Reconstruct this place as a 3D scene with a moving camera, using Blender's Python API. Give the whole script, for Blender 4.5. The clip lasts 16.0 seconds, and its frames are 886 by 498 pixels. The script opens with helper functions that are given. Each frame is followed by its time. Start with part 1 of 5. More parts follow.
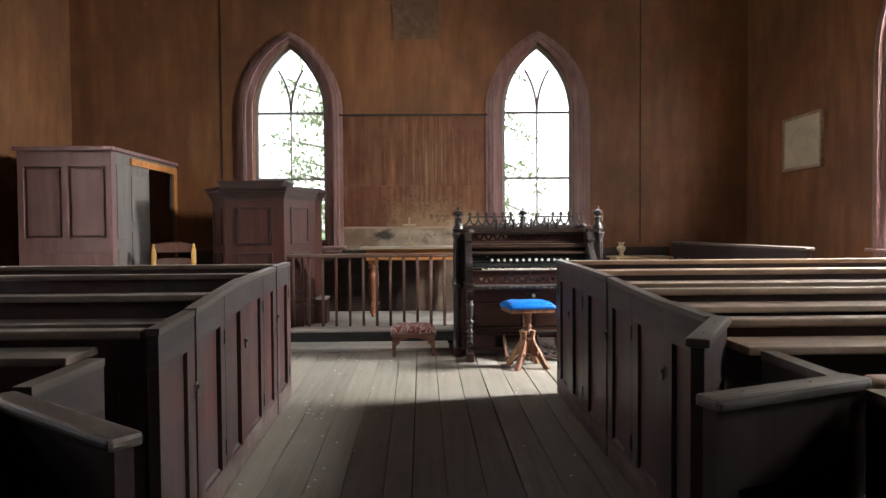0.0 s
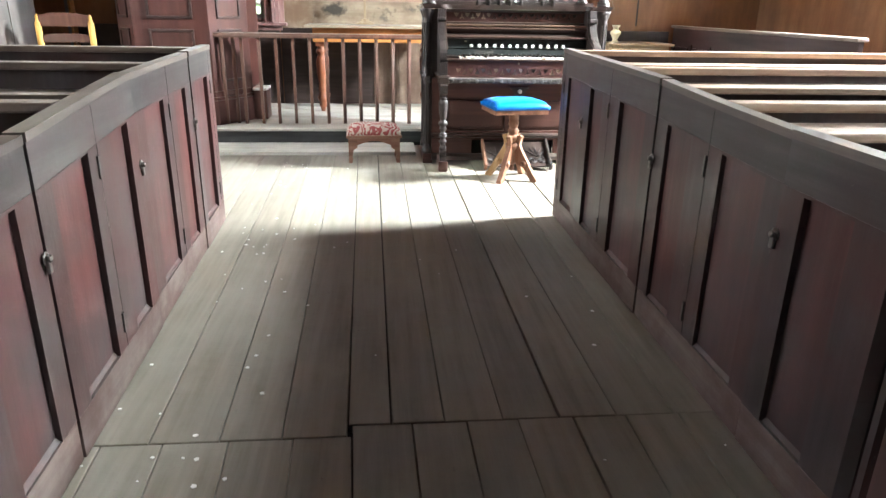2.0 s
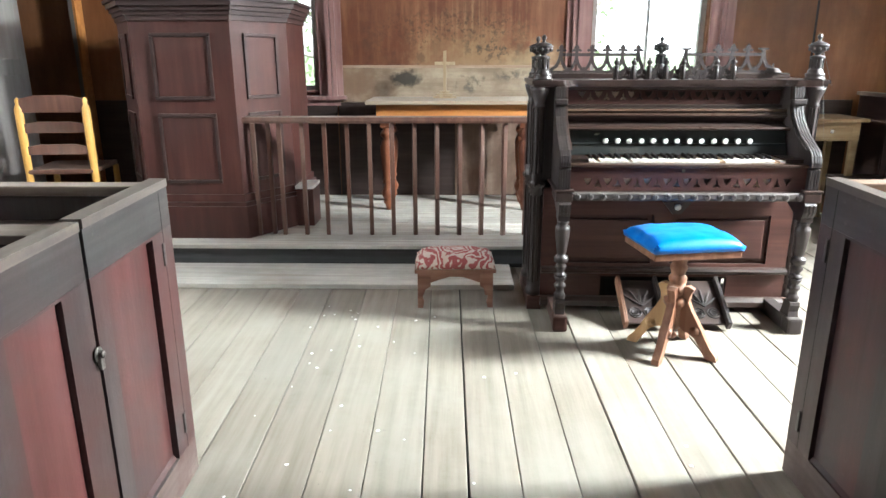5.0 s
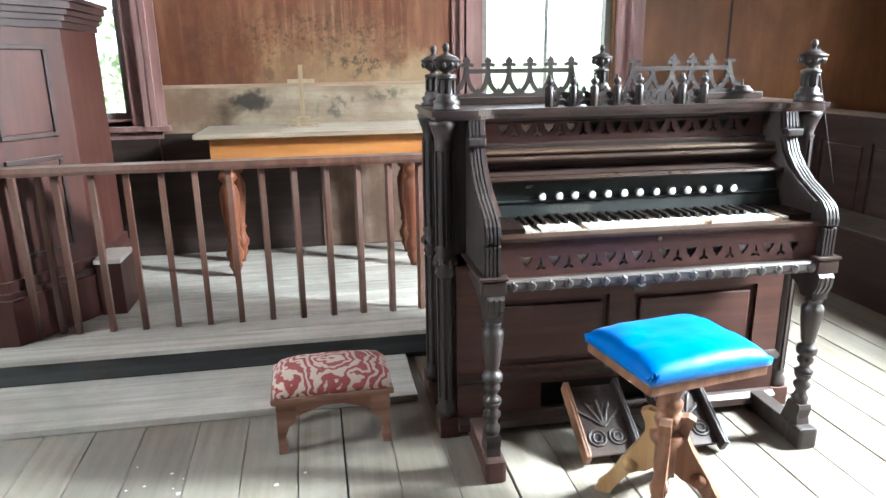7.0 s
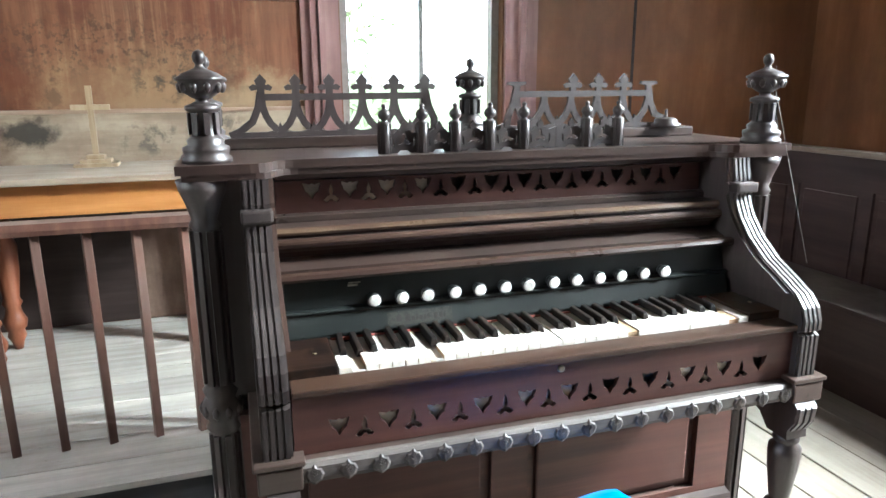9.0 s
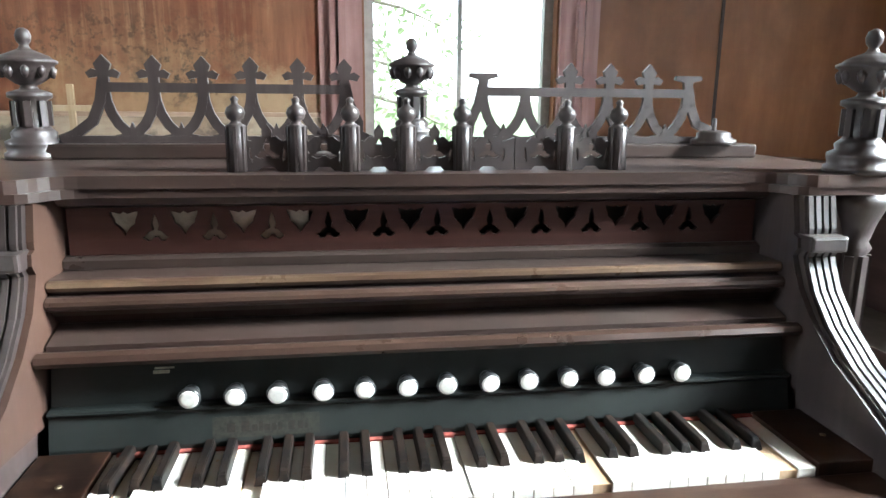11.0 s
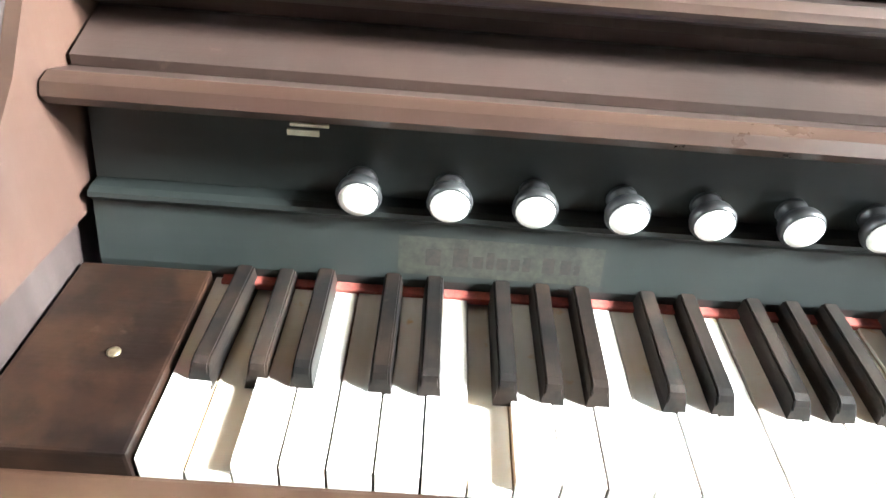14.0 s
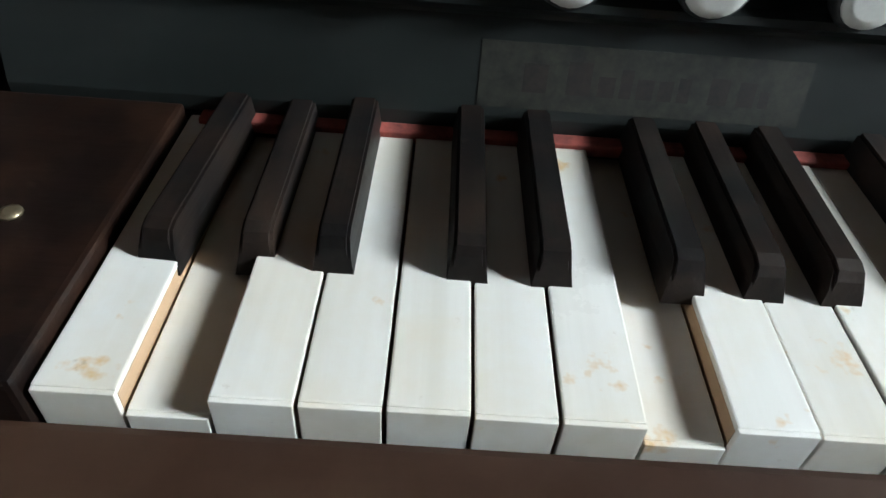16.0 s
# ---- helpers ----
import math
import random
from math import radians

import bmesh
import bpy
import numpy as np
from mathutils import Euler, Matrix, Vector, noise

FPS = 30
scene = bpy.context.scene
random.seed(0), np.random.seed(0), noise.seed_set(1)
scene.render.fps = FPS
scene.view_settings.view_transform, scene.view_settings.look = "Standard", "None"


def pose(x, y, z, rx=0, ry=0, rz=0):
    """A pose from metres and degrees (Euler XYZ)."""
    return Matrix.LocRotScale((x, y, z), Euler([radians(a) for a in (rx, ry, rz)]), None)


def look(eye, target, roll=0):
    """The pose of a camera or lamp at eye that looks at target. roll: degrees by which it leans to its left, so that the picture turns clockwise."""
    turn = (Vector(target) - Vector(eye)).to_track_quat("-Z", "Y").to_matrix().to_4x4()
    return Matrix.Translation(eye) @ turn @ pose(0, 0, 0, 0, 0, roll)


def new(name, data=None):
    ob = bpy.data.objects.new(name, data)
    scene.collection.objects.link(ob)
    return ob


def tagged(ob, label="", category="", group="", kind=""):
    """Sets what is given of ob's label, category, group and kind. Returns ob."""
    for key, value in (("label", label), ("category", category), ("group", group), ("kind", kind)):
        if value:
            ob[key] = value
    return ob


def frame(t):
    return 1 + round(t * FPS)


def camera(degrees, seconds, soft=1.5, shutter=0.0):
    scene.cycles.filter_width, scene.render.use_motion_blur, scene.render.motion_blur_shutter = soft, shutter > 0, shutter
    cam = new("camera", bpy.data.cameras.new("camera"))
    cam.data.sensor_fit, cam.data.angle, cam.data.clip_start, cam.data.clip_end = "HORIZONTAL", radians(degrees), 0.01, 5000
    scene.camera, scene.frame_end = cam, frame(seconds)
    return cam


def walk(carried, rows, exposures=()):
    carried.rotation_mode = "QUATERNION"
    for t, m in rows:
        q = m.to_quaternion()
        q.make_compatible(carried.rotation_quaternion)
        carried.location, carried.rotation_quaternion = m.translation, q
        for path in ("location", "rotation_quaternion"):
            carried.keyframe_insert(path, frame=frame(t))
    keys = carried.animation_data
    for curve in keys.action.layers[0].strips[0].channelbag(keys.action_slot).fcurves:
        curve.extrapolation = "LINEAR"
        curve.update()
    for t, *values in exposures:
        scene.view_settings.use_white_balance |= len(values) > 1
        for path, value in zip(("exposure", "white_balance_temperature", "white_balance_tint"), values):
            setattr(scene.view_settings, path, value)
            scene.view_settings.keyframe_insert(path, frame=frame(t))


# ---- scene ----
cam = camera(66.8, 16.0)
PATH = [
    (0, (0.29, 0.613, 1.125), (0.327, 2.612, 1.067), -0.4),
    (0.5, (0.292, 0.852, 1.131), (0.213, 2.807, 0.713), -0.4),
    (1, (0.264, 1.138, 1.094), (0.161, 3.015, 0.411), -1.0),
    (1.5, (0.19, 1.367, 1.086), (0.198, 3.237, 0.377), -0.1),
    (2, (0.191, 1.581, 1.11), (0.367, 3.454, 0.431), 1.0),
    (2.5, (0.227, 1.861, 1.145), (0.176, 3.755, 0.504), 0.2),
    (3, (0.205, 2.139, 1.158), (0.181, 4.046, 0.556), 0.2),
    (3.5, (0.148, 2.441, 1.166), (0.193, 4.355, 0.587), 0.5),
    (4, (0.178, 2.752, 1.182), (0.081, 4.668, 0.619), 0.4),
    (6.5, (0.083, 4.198, 1.289), (0.311, 6.109, 0.744), -0.9),
    (7, (0.155, 4.477, 1.266), (0.484, 6.377, 0.734), -0.8),
    (7.5, (0.284, 4.713, 1.269), (0.627, 6.612, 0.744), -0.9),
    (8, (0.371, 4.918, 1.274), (0.969, 6.754, 0.756), -0.7),
    (8.5, (0.46, 5.104, 1.268), (1.236, 6.876, 0.761), -0.3),
    (9, (0.574, 5.259, 1.262), (1.165, 7.11, 0.788), -0.4),
    (9.5, (0.702, 5.383, 1.251), (1.193, 7.274, 0.823), -0.5),
    (10, (0.823, 5.474, 1.241), (1.279, 7.373, 0.812), -0.3),
    (12.5, (1.1347, 5.9482, 1.2021), (0.9917, 7.8896, 0.7431), 1.04),
    (13, (1.0031, 6.0127, 1.1892), (0.7252, 7.8870, 0.5490), 0.31),
    (13.5, (0.8722, 6.0829, 1.1392), (0.8433, 7.8736, 0.2490), 4.02),
    (14, (0.8676, 6.1496, 1.0802), (0.9327, 7.7425, -0.1275), 5.06),
    (14.5, (0.8438, 6.2115, 0.9939), (0.9045, 7.6495, -0.3947), 4.60),
    (15, (0.8418, 6.2723, 0.9399), (0.8007, 7.6876, -0.4726), 1.50),
    (15.5, (0.8314, 6.2730, 0.9308), (0.8558, 7.7111, -0.4589), 4.20),
    (16, (0.8348, 6.2447, 0.9384), (0.8896, 7.7356, -0.3936), 4.80),
]
EXPOSURE = [(0.0, 1.3, 6300, 9), (0.5, 1.8, 6150, 7), (1.0, 2.9, 6000, 4), (1.5, 3.15, 5950, 3), (2.0, 2.9, 5900, 3), (2.5, 2.6, 5900, 3), (3.5, 2.3, 5900, 3), (4.2, 2.2, 5900, 3), (7.0, 2.4, 5650, 2),
            (8.0, 2.3, 5600, 2), (9.0, 2.25, 5650, 2), (9.5, 2.2, 5650, 2), (10.0, 1.95, 5650, 2), (12.5, 2.95, 5850, 2), (13.0, 3.25, 5900, 2), (13.5, 3.65, 5950, 2), (14.0, 3.3, 5850, 2), (14.5, 1.7, 5700, 2), (15.0, 0.3, 5600, 2), (16.0, 0.3, 5600, 2)]
walk(cam, [(t, look(eye, target, roll)) for t, eye, target, roll in PATH], EXPOSURE)

# ---- light ----
SKY, SUN = 0.062, 2.6
LAMPS = ((1, 5.75, 840.0), (1, 2.2, 58.0), (-1, 5.75, 85.0), (-1, 2.2, 6.0))
world = bpy.data.worlds.new("sky_world")
scene.world = world
world.use_nodes = True
wn = world.node_tree
sky = wn.nodes.new("ShaderNodeTexSky")
sky.sky_type, sky.sun_disc = "NISHITA", False
sky.sun_elevation, sky.sun_rotation = radians(48), radians(70)
sky.air_density, sky.dust_density = 1.0, 2.0
haze = wn.nodes.new("ShaderNodeHueSaturation")
haze.inputs["Saturation"].default_value, haze.inputs["Value"].default_value = 0.15, 4.9
wn.links.new(sky.outputs[0], haze.inputs["Color"])
wn.links.new(haze.outputs[0], wn.nodes["Background"].inputs[0])
wn.nodes["Background"].inputs[1].default_value = SKY
sun = new("sun", bpy.data.lights.new("sun", "SUN"))
sun.data.energy, sun.data.angle, sun.data.color = SUN, radians(12), (1.0, 0.96, 0.9)
sun.matrix_world = look((30, 11, 40), (0, 0, 0))


def window_lamp(name, at, to, power, w=0.95, h=2.0):
    ob = new(name, bpy.data.lights.new(name, "AREA"))
    ob.data.shape, ob.data.size, ob.data.size_y, ob.data.energy = "RECTANGLE", w, h, power
    ob.data.color = (1.0, 0.985, 0.96)
    ob.matrix_world = look(at, to)


for side, wy, power in LAMPS:
    wx = 4.85 if side > 0 else -4.7
    window_lamp("window_daylight", (wx, wy, 3.35), (wx - side * 4.2, wy + 1.2, 0.6), power, 1.0, 1.7)


# ---- materials ----
def nodes_of(name):
    m = bpy.data.materials.new(name)
    m.use_nodes = True
    nt = m.node_tree
    return m, nt, nt.nodes["Principled BSDF"]


def ramp(nt, fac, stops):
    r = nt.nodes.new("ShaderNodeValToRGB")
    while len(r.color_ramp.elements) < len(stops):
        r.color_ramp.elements.new(0.5)
    for e, (p, c) in zip(r.color_ramp.elements, stops):
        e.position, e.color = p, (*c, 1)
    nt.links.new(fac, r.inputs[0])
    return r.outputs[0]


def noise_tex(nt, vec, scale, detail=4.0, rough=0.55):
    n = nt.nodes.new("ShaderNodeTexNoise")
    n.inputs["Scale"].default_value, n.inputs["Detail"].default_value, n.inputs["Roughness"].default_value = scale, detail, rough
    nt.links.new(vec, n.inputs["Vector"])
    return n.outputs["Fac"]


def mix(nt, fac, a, b, mode="MIX"):
    m = nt.nodes.new("ShaderNodeMix")
    m.data_type, m.blend_type = "RGBA", mode
    for sock, v in ((m.inputs["Factor"], fac), (m.inputs["A"], a), (m.inputs["B"], b)):
        if isinstance(v, (int, float)):
            sock.default_value = v
        elif isinstance(v, tuple):
            sock.default_value = (*v, 1)
        else:
            nt.links.new(v, sock)
    return m.outputs["Result"]


def maths(nt, op, a, b=0.5):
    m = nt.nodes.new("ShaderNodeMath")
    m.operation = op
    m.use_clamp = True
    for sock, v in ((m.inputs[0], a), (m.inputs[1], b)):
        if isinstance(v, (int, float)):
            sock.default_value = v
        else:
            nt.links.new(v, sock)
    return m.outputs[0]


def wood(name, dark, mid, light, grain="z", fine=28.0, rough=0.5, bump=0.25, stain=None, stain_amount=0.5, dust=0.0, dust_col=(0.34, 0.31, 0.27), vary=0.25, coat=0.0, stain_scale=1.7, spec=0.3, wear=0.0, wear_col=(0.30, 0.26, 0.22)):
    """Stained or painted wood: grain along one axis, blotchy wear, dust settled on what faces up."""
    m, nt, bsdf = nodes_of(name)
    tc, info = nt.nodes.new("ShaderNodeTexCoord"), nt.nodes.new("ShaderNodeObjectInfo")
    shift = nt.nodes.new("ShaderNodeVectorMath")
    shift.operation = "MULTIPLY_ADD"
    nt.links.new(info.outputs["Random"], shift.inputs[0])
    shift.inputs[1].default_value = (7.3, 5.1, 9.7)
    nt.links.new(tc.outputs["Object"], shift.inputs[2])
    mp = nt.nodes.new("ShaderNodeMapping")
    mp.inputs["Scale"].default_value = [1.3 if a == grain else fine for a in "xyz"]
    nt.links.new(shift.outputs[0], mp.inputs["Vector"])
    g = noise_tex(nt, mp.outputs[0], 1.0, 6.0, 0.6)
    col = ramp(nt, g, ((0.28, dark), (0.5, mid), (0.72, light)))
    blot = noise_tex(nt, shift.outputs[0], stain_scale, 7.0, 0.68)
    if stain:
        col = mix(nt, maths(nt, "MULTIPLY", ramp(nt, blot, ((0.42, (0, 0, 0)), (0.62, (1, 1, 1)))), stain_amount), col, stain)
    v = nt.nodes.new("ShaderNodeHueSaturation")
    nt.links.new(col, v.inputs["Color"])
    mr = nt.nodes.new("ShaderNodeMapRange")
    mr.inputs["To Min"].default_value, mr.inputs["To Max"].default_value = 1 - vary, 1 + vary
    nt.links.new(info.outputs["Random"], mr.inputs["Value"])
    nt.links.new(mr.outputs[0], v.inputs["Value"])
    col = v.outputs["Color"]
    fleck = noise_tex(nt, shift.outputs[0], 45.0, 3.0, 0.7)
    if wear:
        chips = ramp(nt, noise_tex(nt, shift.outputs[0], 38.0, 6.0, 0.75), ((0.62, (0, 0, 0)), (0.70, (1, 1, 1))))
        scuffed = ramp(nt, noise_tex(nt, shift.outputs[0], 2.6, 4.0, 0.6), ((0.42, (0, 0, 0)), (0.68, (1, 1, 1))))
        col = mix(nt, maths(nt, "MULTIPLY", maths(nt, "MULTIPLY", chips, scuffed), wear), col, wear_col)
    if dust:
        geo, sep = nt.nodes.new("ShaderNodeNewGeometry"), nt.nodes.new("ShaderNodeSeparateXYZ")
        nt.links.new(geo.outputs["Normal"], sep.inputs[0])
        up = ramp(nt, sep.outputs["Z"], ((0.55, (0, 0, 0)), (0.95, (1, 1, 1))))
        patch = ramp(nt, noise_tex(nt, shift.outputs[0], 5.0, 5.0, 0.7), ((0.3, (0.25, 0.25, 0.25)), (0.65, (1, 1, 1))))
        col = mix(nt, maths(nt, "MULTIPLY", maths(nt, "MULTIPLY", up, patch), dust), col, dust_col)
    nt.links.new(col, bsdf.inputs["Base Color"])
    rr = nt.nodes.new("ShaderNodeMapRange")
    rr.inputs["To Min"].default_value, rr.inputs["To Max"].default_value = rough - 0.12, rough + 0.18
    nt.links.new(blot, rr.inputs["Value"])
    nt.links.new(rr.outputs[0], bsdf.inputs["Roughness"])
    bsdf.inputs["Coat Weight"].default_value = coat
    bsdf.inputs["Specular IOR Level"].default_value = spec
    bsdf.inputs["Coat Roughness"].default_value = 0.3
    bp = nt.nodes.new("ShaderNodeBump")
    bp.inputs["Strength"].default_value, bp.inputs["Distance"].default_value = bump, 0.004
    nt.links.new(maths(nt, "ADD", maths(nt, "MULTIPLY", g, 0.7), maths(nt, "MULTIPLY", fleck, 0.3)), bp.inputs["Height"])
    nt.links.new(bp.outputs[0], bsdf.inputs["Normal"])
    return m


def plain(name, col, rough=0.5, metal=0.0, spot=0.12, scale=30.0, spec=0.5):
    m, nt, bsdf = nodes_of(name)
    tc = nt.nodes.new("ShaderNodeTexCoord")
    n = noise_tex(nt, tc.outputs["Object"], scale, 5.0, 0.65)
    lo, hi = tuple(c * (1 - spot * 2) for c in col), tuple(min(1, c * (1 + spot)) for c in col)
    nt.links.new(ramp(nt, n, ((0.3, lo), (0.7, hi))), bsdf.inputs["Base Color"])
    bsdf.inputs["Roughness"].default_value, bsdf.inputs["Metallic"].default_value = rough, metal
    bsdf.inputs["Specular IOR Level"].default_value = spec
    return m



def stained(m, blobs, drips=None):
    """Water stains with ragged edges: (x, z, half width, half height, softness, amount, colour, speck scale or 0)."""
    nt = m.node_tree
    bsdf = nt.nodes["Principled BSDF"]
    col = bsdf.inputs["Base Color"].links[0].from_socket
    tc = nt.nodes.new("ShaderNodeTexCoord")

    def blob(cx, cz, rx, rz, soft):
        mp = nt.nodes.new("ShaderNodeMapping")
        mp.inputs["Location"].default_value = (-cx / rx, 0, -cz / rz)
        mp.inputs["Scale"].default_value = (1 / rx, 0, 1 / rz)
        nt.links.new(tc.outputs["Object"], mp.inputs["Vector"])
        ln = nt.nodes.new("ShaderNodeVectorMath")
        ln.operation = "LENGTH"
        nt.links.new(mp.outputs[0], ln.inputs[0])
        rag = nt.nodes.new("ShaderNodeMath")
        rag.operation = "MULTIPLY_ADD"
        nt.links.new(noise_tex(nt, tc.outputs["Object"], 6.0, 8.0, 0.7), rag.inputs[0])
        rag.inputs[1].default_value, rag.inputs[2].default_value = 2.2, -1.1
        d = maths(nt, "ADD", ln.outputs["Value"], rag.outputs[0])
        return ramp(nt, d, ((soft, (1, 1, 1)), (1.0, (0, 0, 0))))

    if drips:
        cx, cz, rx, rz, amount, tint = drips
        dm = nt.nodes.new("ShaderNodeMapping")
        dm.inputs["Scale"].default_value = (34.0, 0.0, 0.9)
        nt.links.new(tc.outputs["Object"], dm.inputs["Vector"])
        drip = ramp(nt, noise_tex(nt, dm.outputs[0], 1.0, 5.0, 0.6), ((0.50, (0, 0, 0)), (0.64, (1, 1, 1))))
        col = mix(nt, maths(nt, "MULTIPLY", maths(nt, "MULTIPLY", drip, blob(cx, cz, rx, rz, 0.2)), amount), col, tint)
    for cx, cz, rx, rz, soft, amount, tint, speck in blobs:
        f = blob(cx, cz, rx, rz, soft)
        if speck:
            f = maths(nt, "MULTIPLY", f, ramp(nt, noise_tex(nt, tc.outputs["Object"], speck, 5.0, 0.7), ((0.50, (0, 0, 0)), (0.60, (1, 1, 1)))))
        col = mix(nt, maths(nt, "MULTIPLY", f, amount), col, tint)
    nt.links.new(col, bsdf.inputs["Base Color"])


MAROON = dict(stain=(0.045, 0.041, 0.041), stain_amount=0.75)
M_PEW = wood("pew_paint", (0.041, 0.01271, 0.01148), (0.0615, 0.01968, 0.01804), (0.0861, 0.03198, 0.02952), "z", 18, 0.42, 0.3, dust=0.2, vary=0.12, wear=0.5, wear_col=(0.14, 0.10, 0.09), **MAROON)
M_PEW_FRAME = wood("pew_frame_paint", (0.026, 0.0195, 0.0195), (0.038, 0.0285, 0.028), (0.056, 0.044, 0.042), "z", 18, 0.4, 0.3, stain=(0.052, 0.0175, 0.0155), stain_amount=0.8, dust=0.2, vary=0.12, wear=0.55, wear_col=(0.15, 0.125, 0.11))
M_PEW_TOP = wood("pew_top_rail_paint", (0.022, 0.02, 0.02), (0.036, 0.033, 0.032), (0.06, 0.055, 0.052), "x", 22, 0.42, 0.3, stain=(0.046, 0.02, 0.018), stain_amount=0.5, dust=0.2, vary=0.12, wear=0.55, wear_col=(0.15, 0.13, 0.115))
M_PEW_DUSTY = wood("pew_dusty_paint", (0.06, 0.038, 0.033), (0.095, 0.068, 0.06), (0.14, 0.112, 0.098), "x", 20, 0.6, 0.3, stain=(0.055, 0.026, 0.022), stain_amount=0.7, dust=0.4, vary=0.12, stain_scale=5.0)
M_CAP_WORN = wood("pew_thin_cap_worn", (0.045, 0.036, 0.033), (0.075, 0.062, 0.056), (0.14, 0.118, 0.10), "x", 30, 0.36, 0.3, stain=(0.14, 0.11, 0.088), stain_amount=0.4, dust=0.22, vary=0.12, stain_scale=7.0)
M_BLACK_GAP = plain("dark_joint", (0.006, 0.005, 0.005), 0.9)
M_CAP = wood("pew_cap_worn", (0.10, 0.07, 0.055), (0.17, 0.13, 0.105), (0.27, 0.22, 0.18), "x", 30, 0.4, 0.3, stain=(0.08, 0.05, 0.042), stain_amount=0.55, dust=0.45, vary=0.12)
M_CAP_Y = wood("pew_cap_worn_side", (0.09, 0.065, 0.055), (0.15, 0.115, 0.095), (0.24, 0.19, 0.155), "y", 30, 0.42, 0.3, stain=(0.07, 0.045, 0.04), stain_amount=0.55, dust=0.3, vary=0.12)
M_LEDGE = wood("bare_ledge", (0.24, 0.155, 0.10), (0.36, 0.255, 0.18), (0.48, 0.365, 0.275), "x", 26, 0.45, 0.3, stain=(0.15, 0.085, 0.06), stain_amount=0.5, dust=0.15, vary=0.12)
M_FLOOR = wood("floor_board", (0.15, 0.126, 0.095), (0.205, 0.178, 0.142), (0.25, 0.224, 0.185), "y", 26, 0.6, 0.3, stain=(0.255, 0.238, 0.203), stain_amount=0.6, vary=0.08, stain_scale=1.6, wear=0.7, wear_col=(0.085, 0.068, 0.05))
M_SUB = plain("under_floor", (0.012, 0.010, 0.009), 0.9)
M_PLAT = wood("platform_board", (0.30, 0.275, 0.235), (0.43, 0.405, 0.36), (0.53, 0.50, 0.45), "x", 30, 0.65, 0.35, stain=(0.25, 0.23, 0.2), stain_amount=0.5, vary=0.12, wear=0.7, wear_col=(0.12, 0.10, 0.08))
M_RISER = wood("riser_paint", (0.03, 0.03, 0.031), (0.047, 0.047, 0.048), (0.075, 0.075, 0.075), "x", 20, 0.55, 0.3, vary=0.05)
M_WALL = wood("wall_board", (0.14, 0.055, 0.022), (0.205, 0.088, 0.037), (0.265, 0.125, 0.058), "z", 7, 0.5, 0.2, stain=(0.105, 0.05, 0.028), stain_amount=0.7, vary=0.14, stain_scale=0.7)
M_WALL_STREAK = wood("streaked_wall_board", (0.065, 0.02, 0.011), (0.115, 0.04, 0.02), (0.22, 0.105, 0.055), "z", 11, 0.5, 0.25, stain=(0.16, 0.075, 0.04), stain_amount=0.6, vary=0.1, stain_scale=2.2)
stained(M_WALL_STREAK, [(0.30, 1.20, 0.62, 0.32, 0.2, 0.7, (0.27, 0.175, 0.092), 0), (0.75, 1.20, 0.35, 0.16, 0.3, 0.6, (0.34, 0.26, 0.155), 0), (-0.35, 1.3, 0.4, 0.25, 0.3, 0.5, (0.06, 0.03, 0.02), 9.0),
                        (0.42, 1.30, 0.34, 0.14, 0.3, 0.9, (0.035, 0.03, 0.024), 16.0), (0.15, 1.45, 0.75, 0.16, 0.3, 0.75, (0.05, 0.028, 0.018), 30.0), (0.3, 1.62, 0.7, 0.22, 0.3, 0.5, (0.09, 0.03, 0.018), 7.0)],
        (0.25, 1.85, 0.6, 0.85, 0.75, (0.29, 0.18, 0.10)))
M_WALL_PALE = wood("pale_wall_board", (0.22, 0.165, 0.115), (0.33, 0.265, 0.19), (0.42, 0.35, 0.26), "x", 14, 0.55, 0.25, stain=(0.15, 0.10, 0.07), stain_amount=0.6, vary=0.1, stain_scale=2.2)
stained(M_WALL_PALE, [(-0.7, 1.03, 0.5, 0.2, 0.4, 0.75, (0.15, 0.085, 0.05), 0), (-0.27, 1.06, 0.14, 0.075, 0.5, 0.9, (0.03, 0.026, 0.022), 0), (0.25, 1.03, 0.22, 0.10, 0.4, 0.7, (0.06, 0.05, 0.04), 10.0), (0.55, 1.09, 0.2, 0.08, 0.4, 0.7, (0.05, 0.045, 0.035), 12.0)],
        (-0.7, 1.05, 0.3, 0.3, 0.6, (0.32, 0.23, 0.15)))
M_WALL_BARE = wood("bare_brown_board", (0.11, 0.07, 0.05), (0.17, 0.115, 0.085), (0.25, 0.185, 0.14), "z", 12, 0.55, 0.25, stain=(0.08, 0.045, 0.03), stain_amount=0.7, vary=0.1, stain_scale=3.2)
M_DADO = wood("dado_paint", (0.022, 0.014, 0.012), (0.035, 0.023, 0.020), (0.055, 0.038, 0.034), "x", 16, 0.5, 0.25, vary=0.1)
M_CEIL = wood("ceiling_board", (0.08, 0.045, 0.028), (0.12, 0.07, 0.043), (0.16, 0.095, 0.06), "y", 14, 0.6, 0.2)
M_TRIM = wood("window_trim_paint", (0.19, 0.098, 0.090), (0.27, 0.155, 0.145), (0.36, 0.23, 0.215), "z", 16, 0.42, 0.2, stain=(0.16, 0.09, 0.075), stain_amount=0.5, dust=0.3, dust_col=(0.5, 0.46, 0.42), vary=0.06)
M_SASH = plain("sash_grey", (0.27, 0.255, 0.235), 0.5, 0, 0.1)
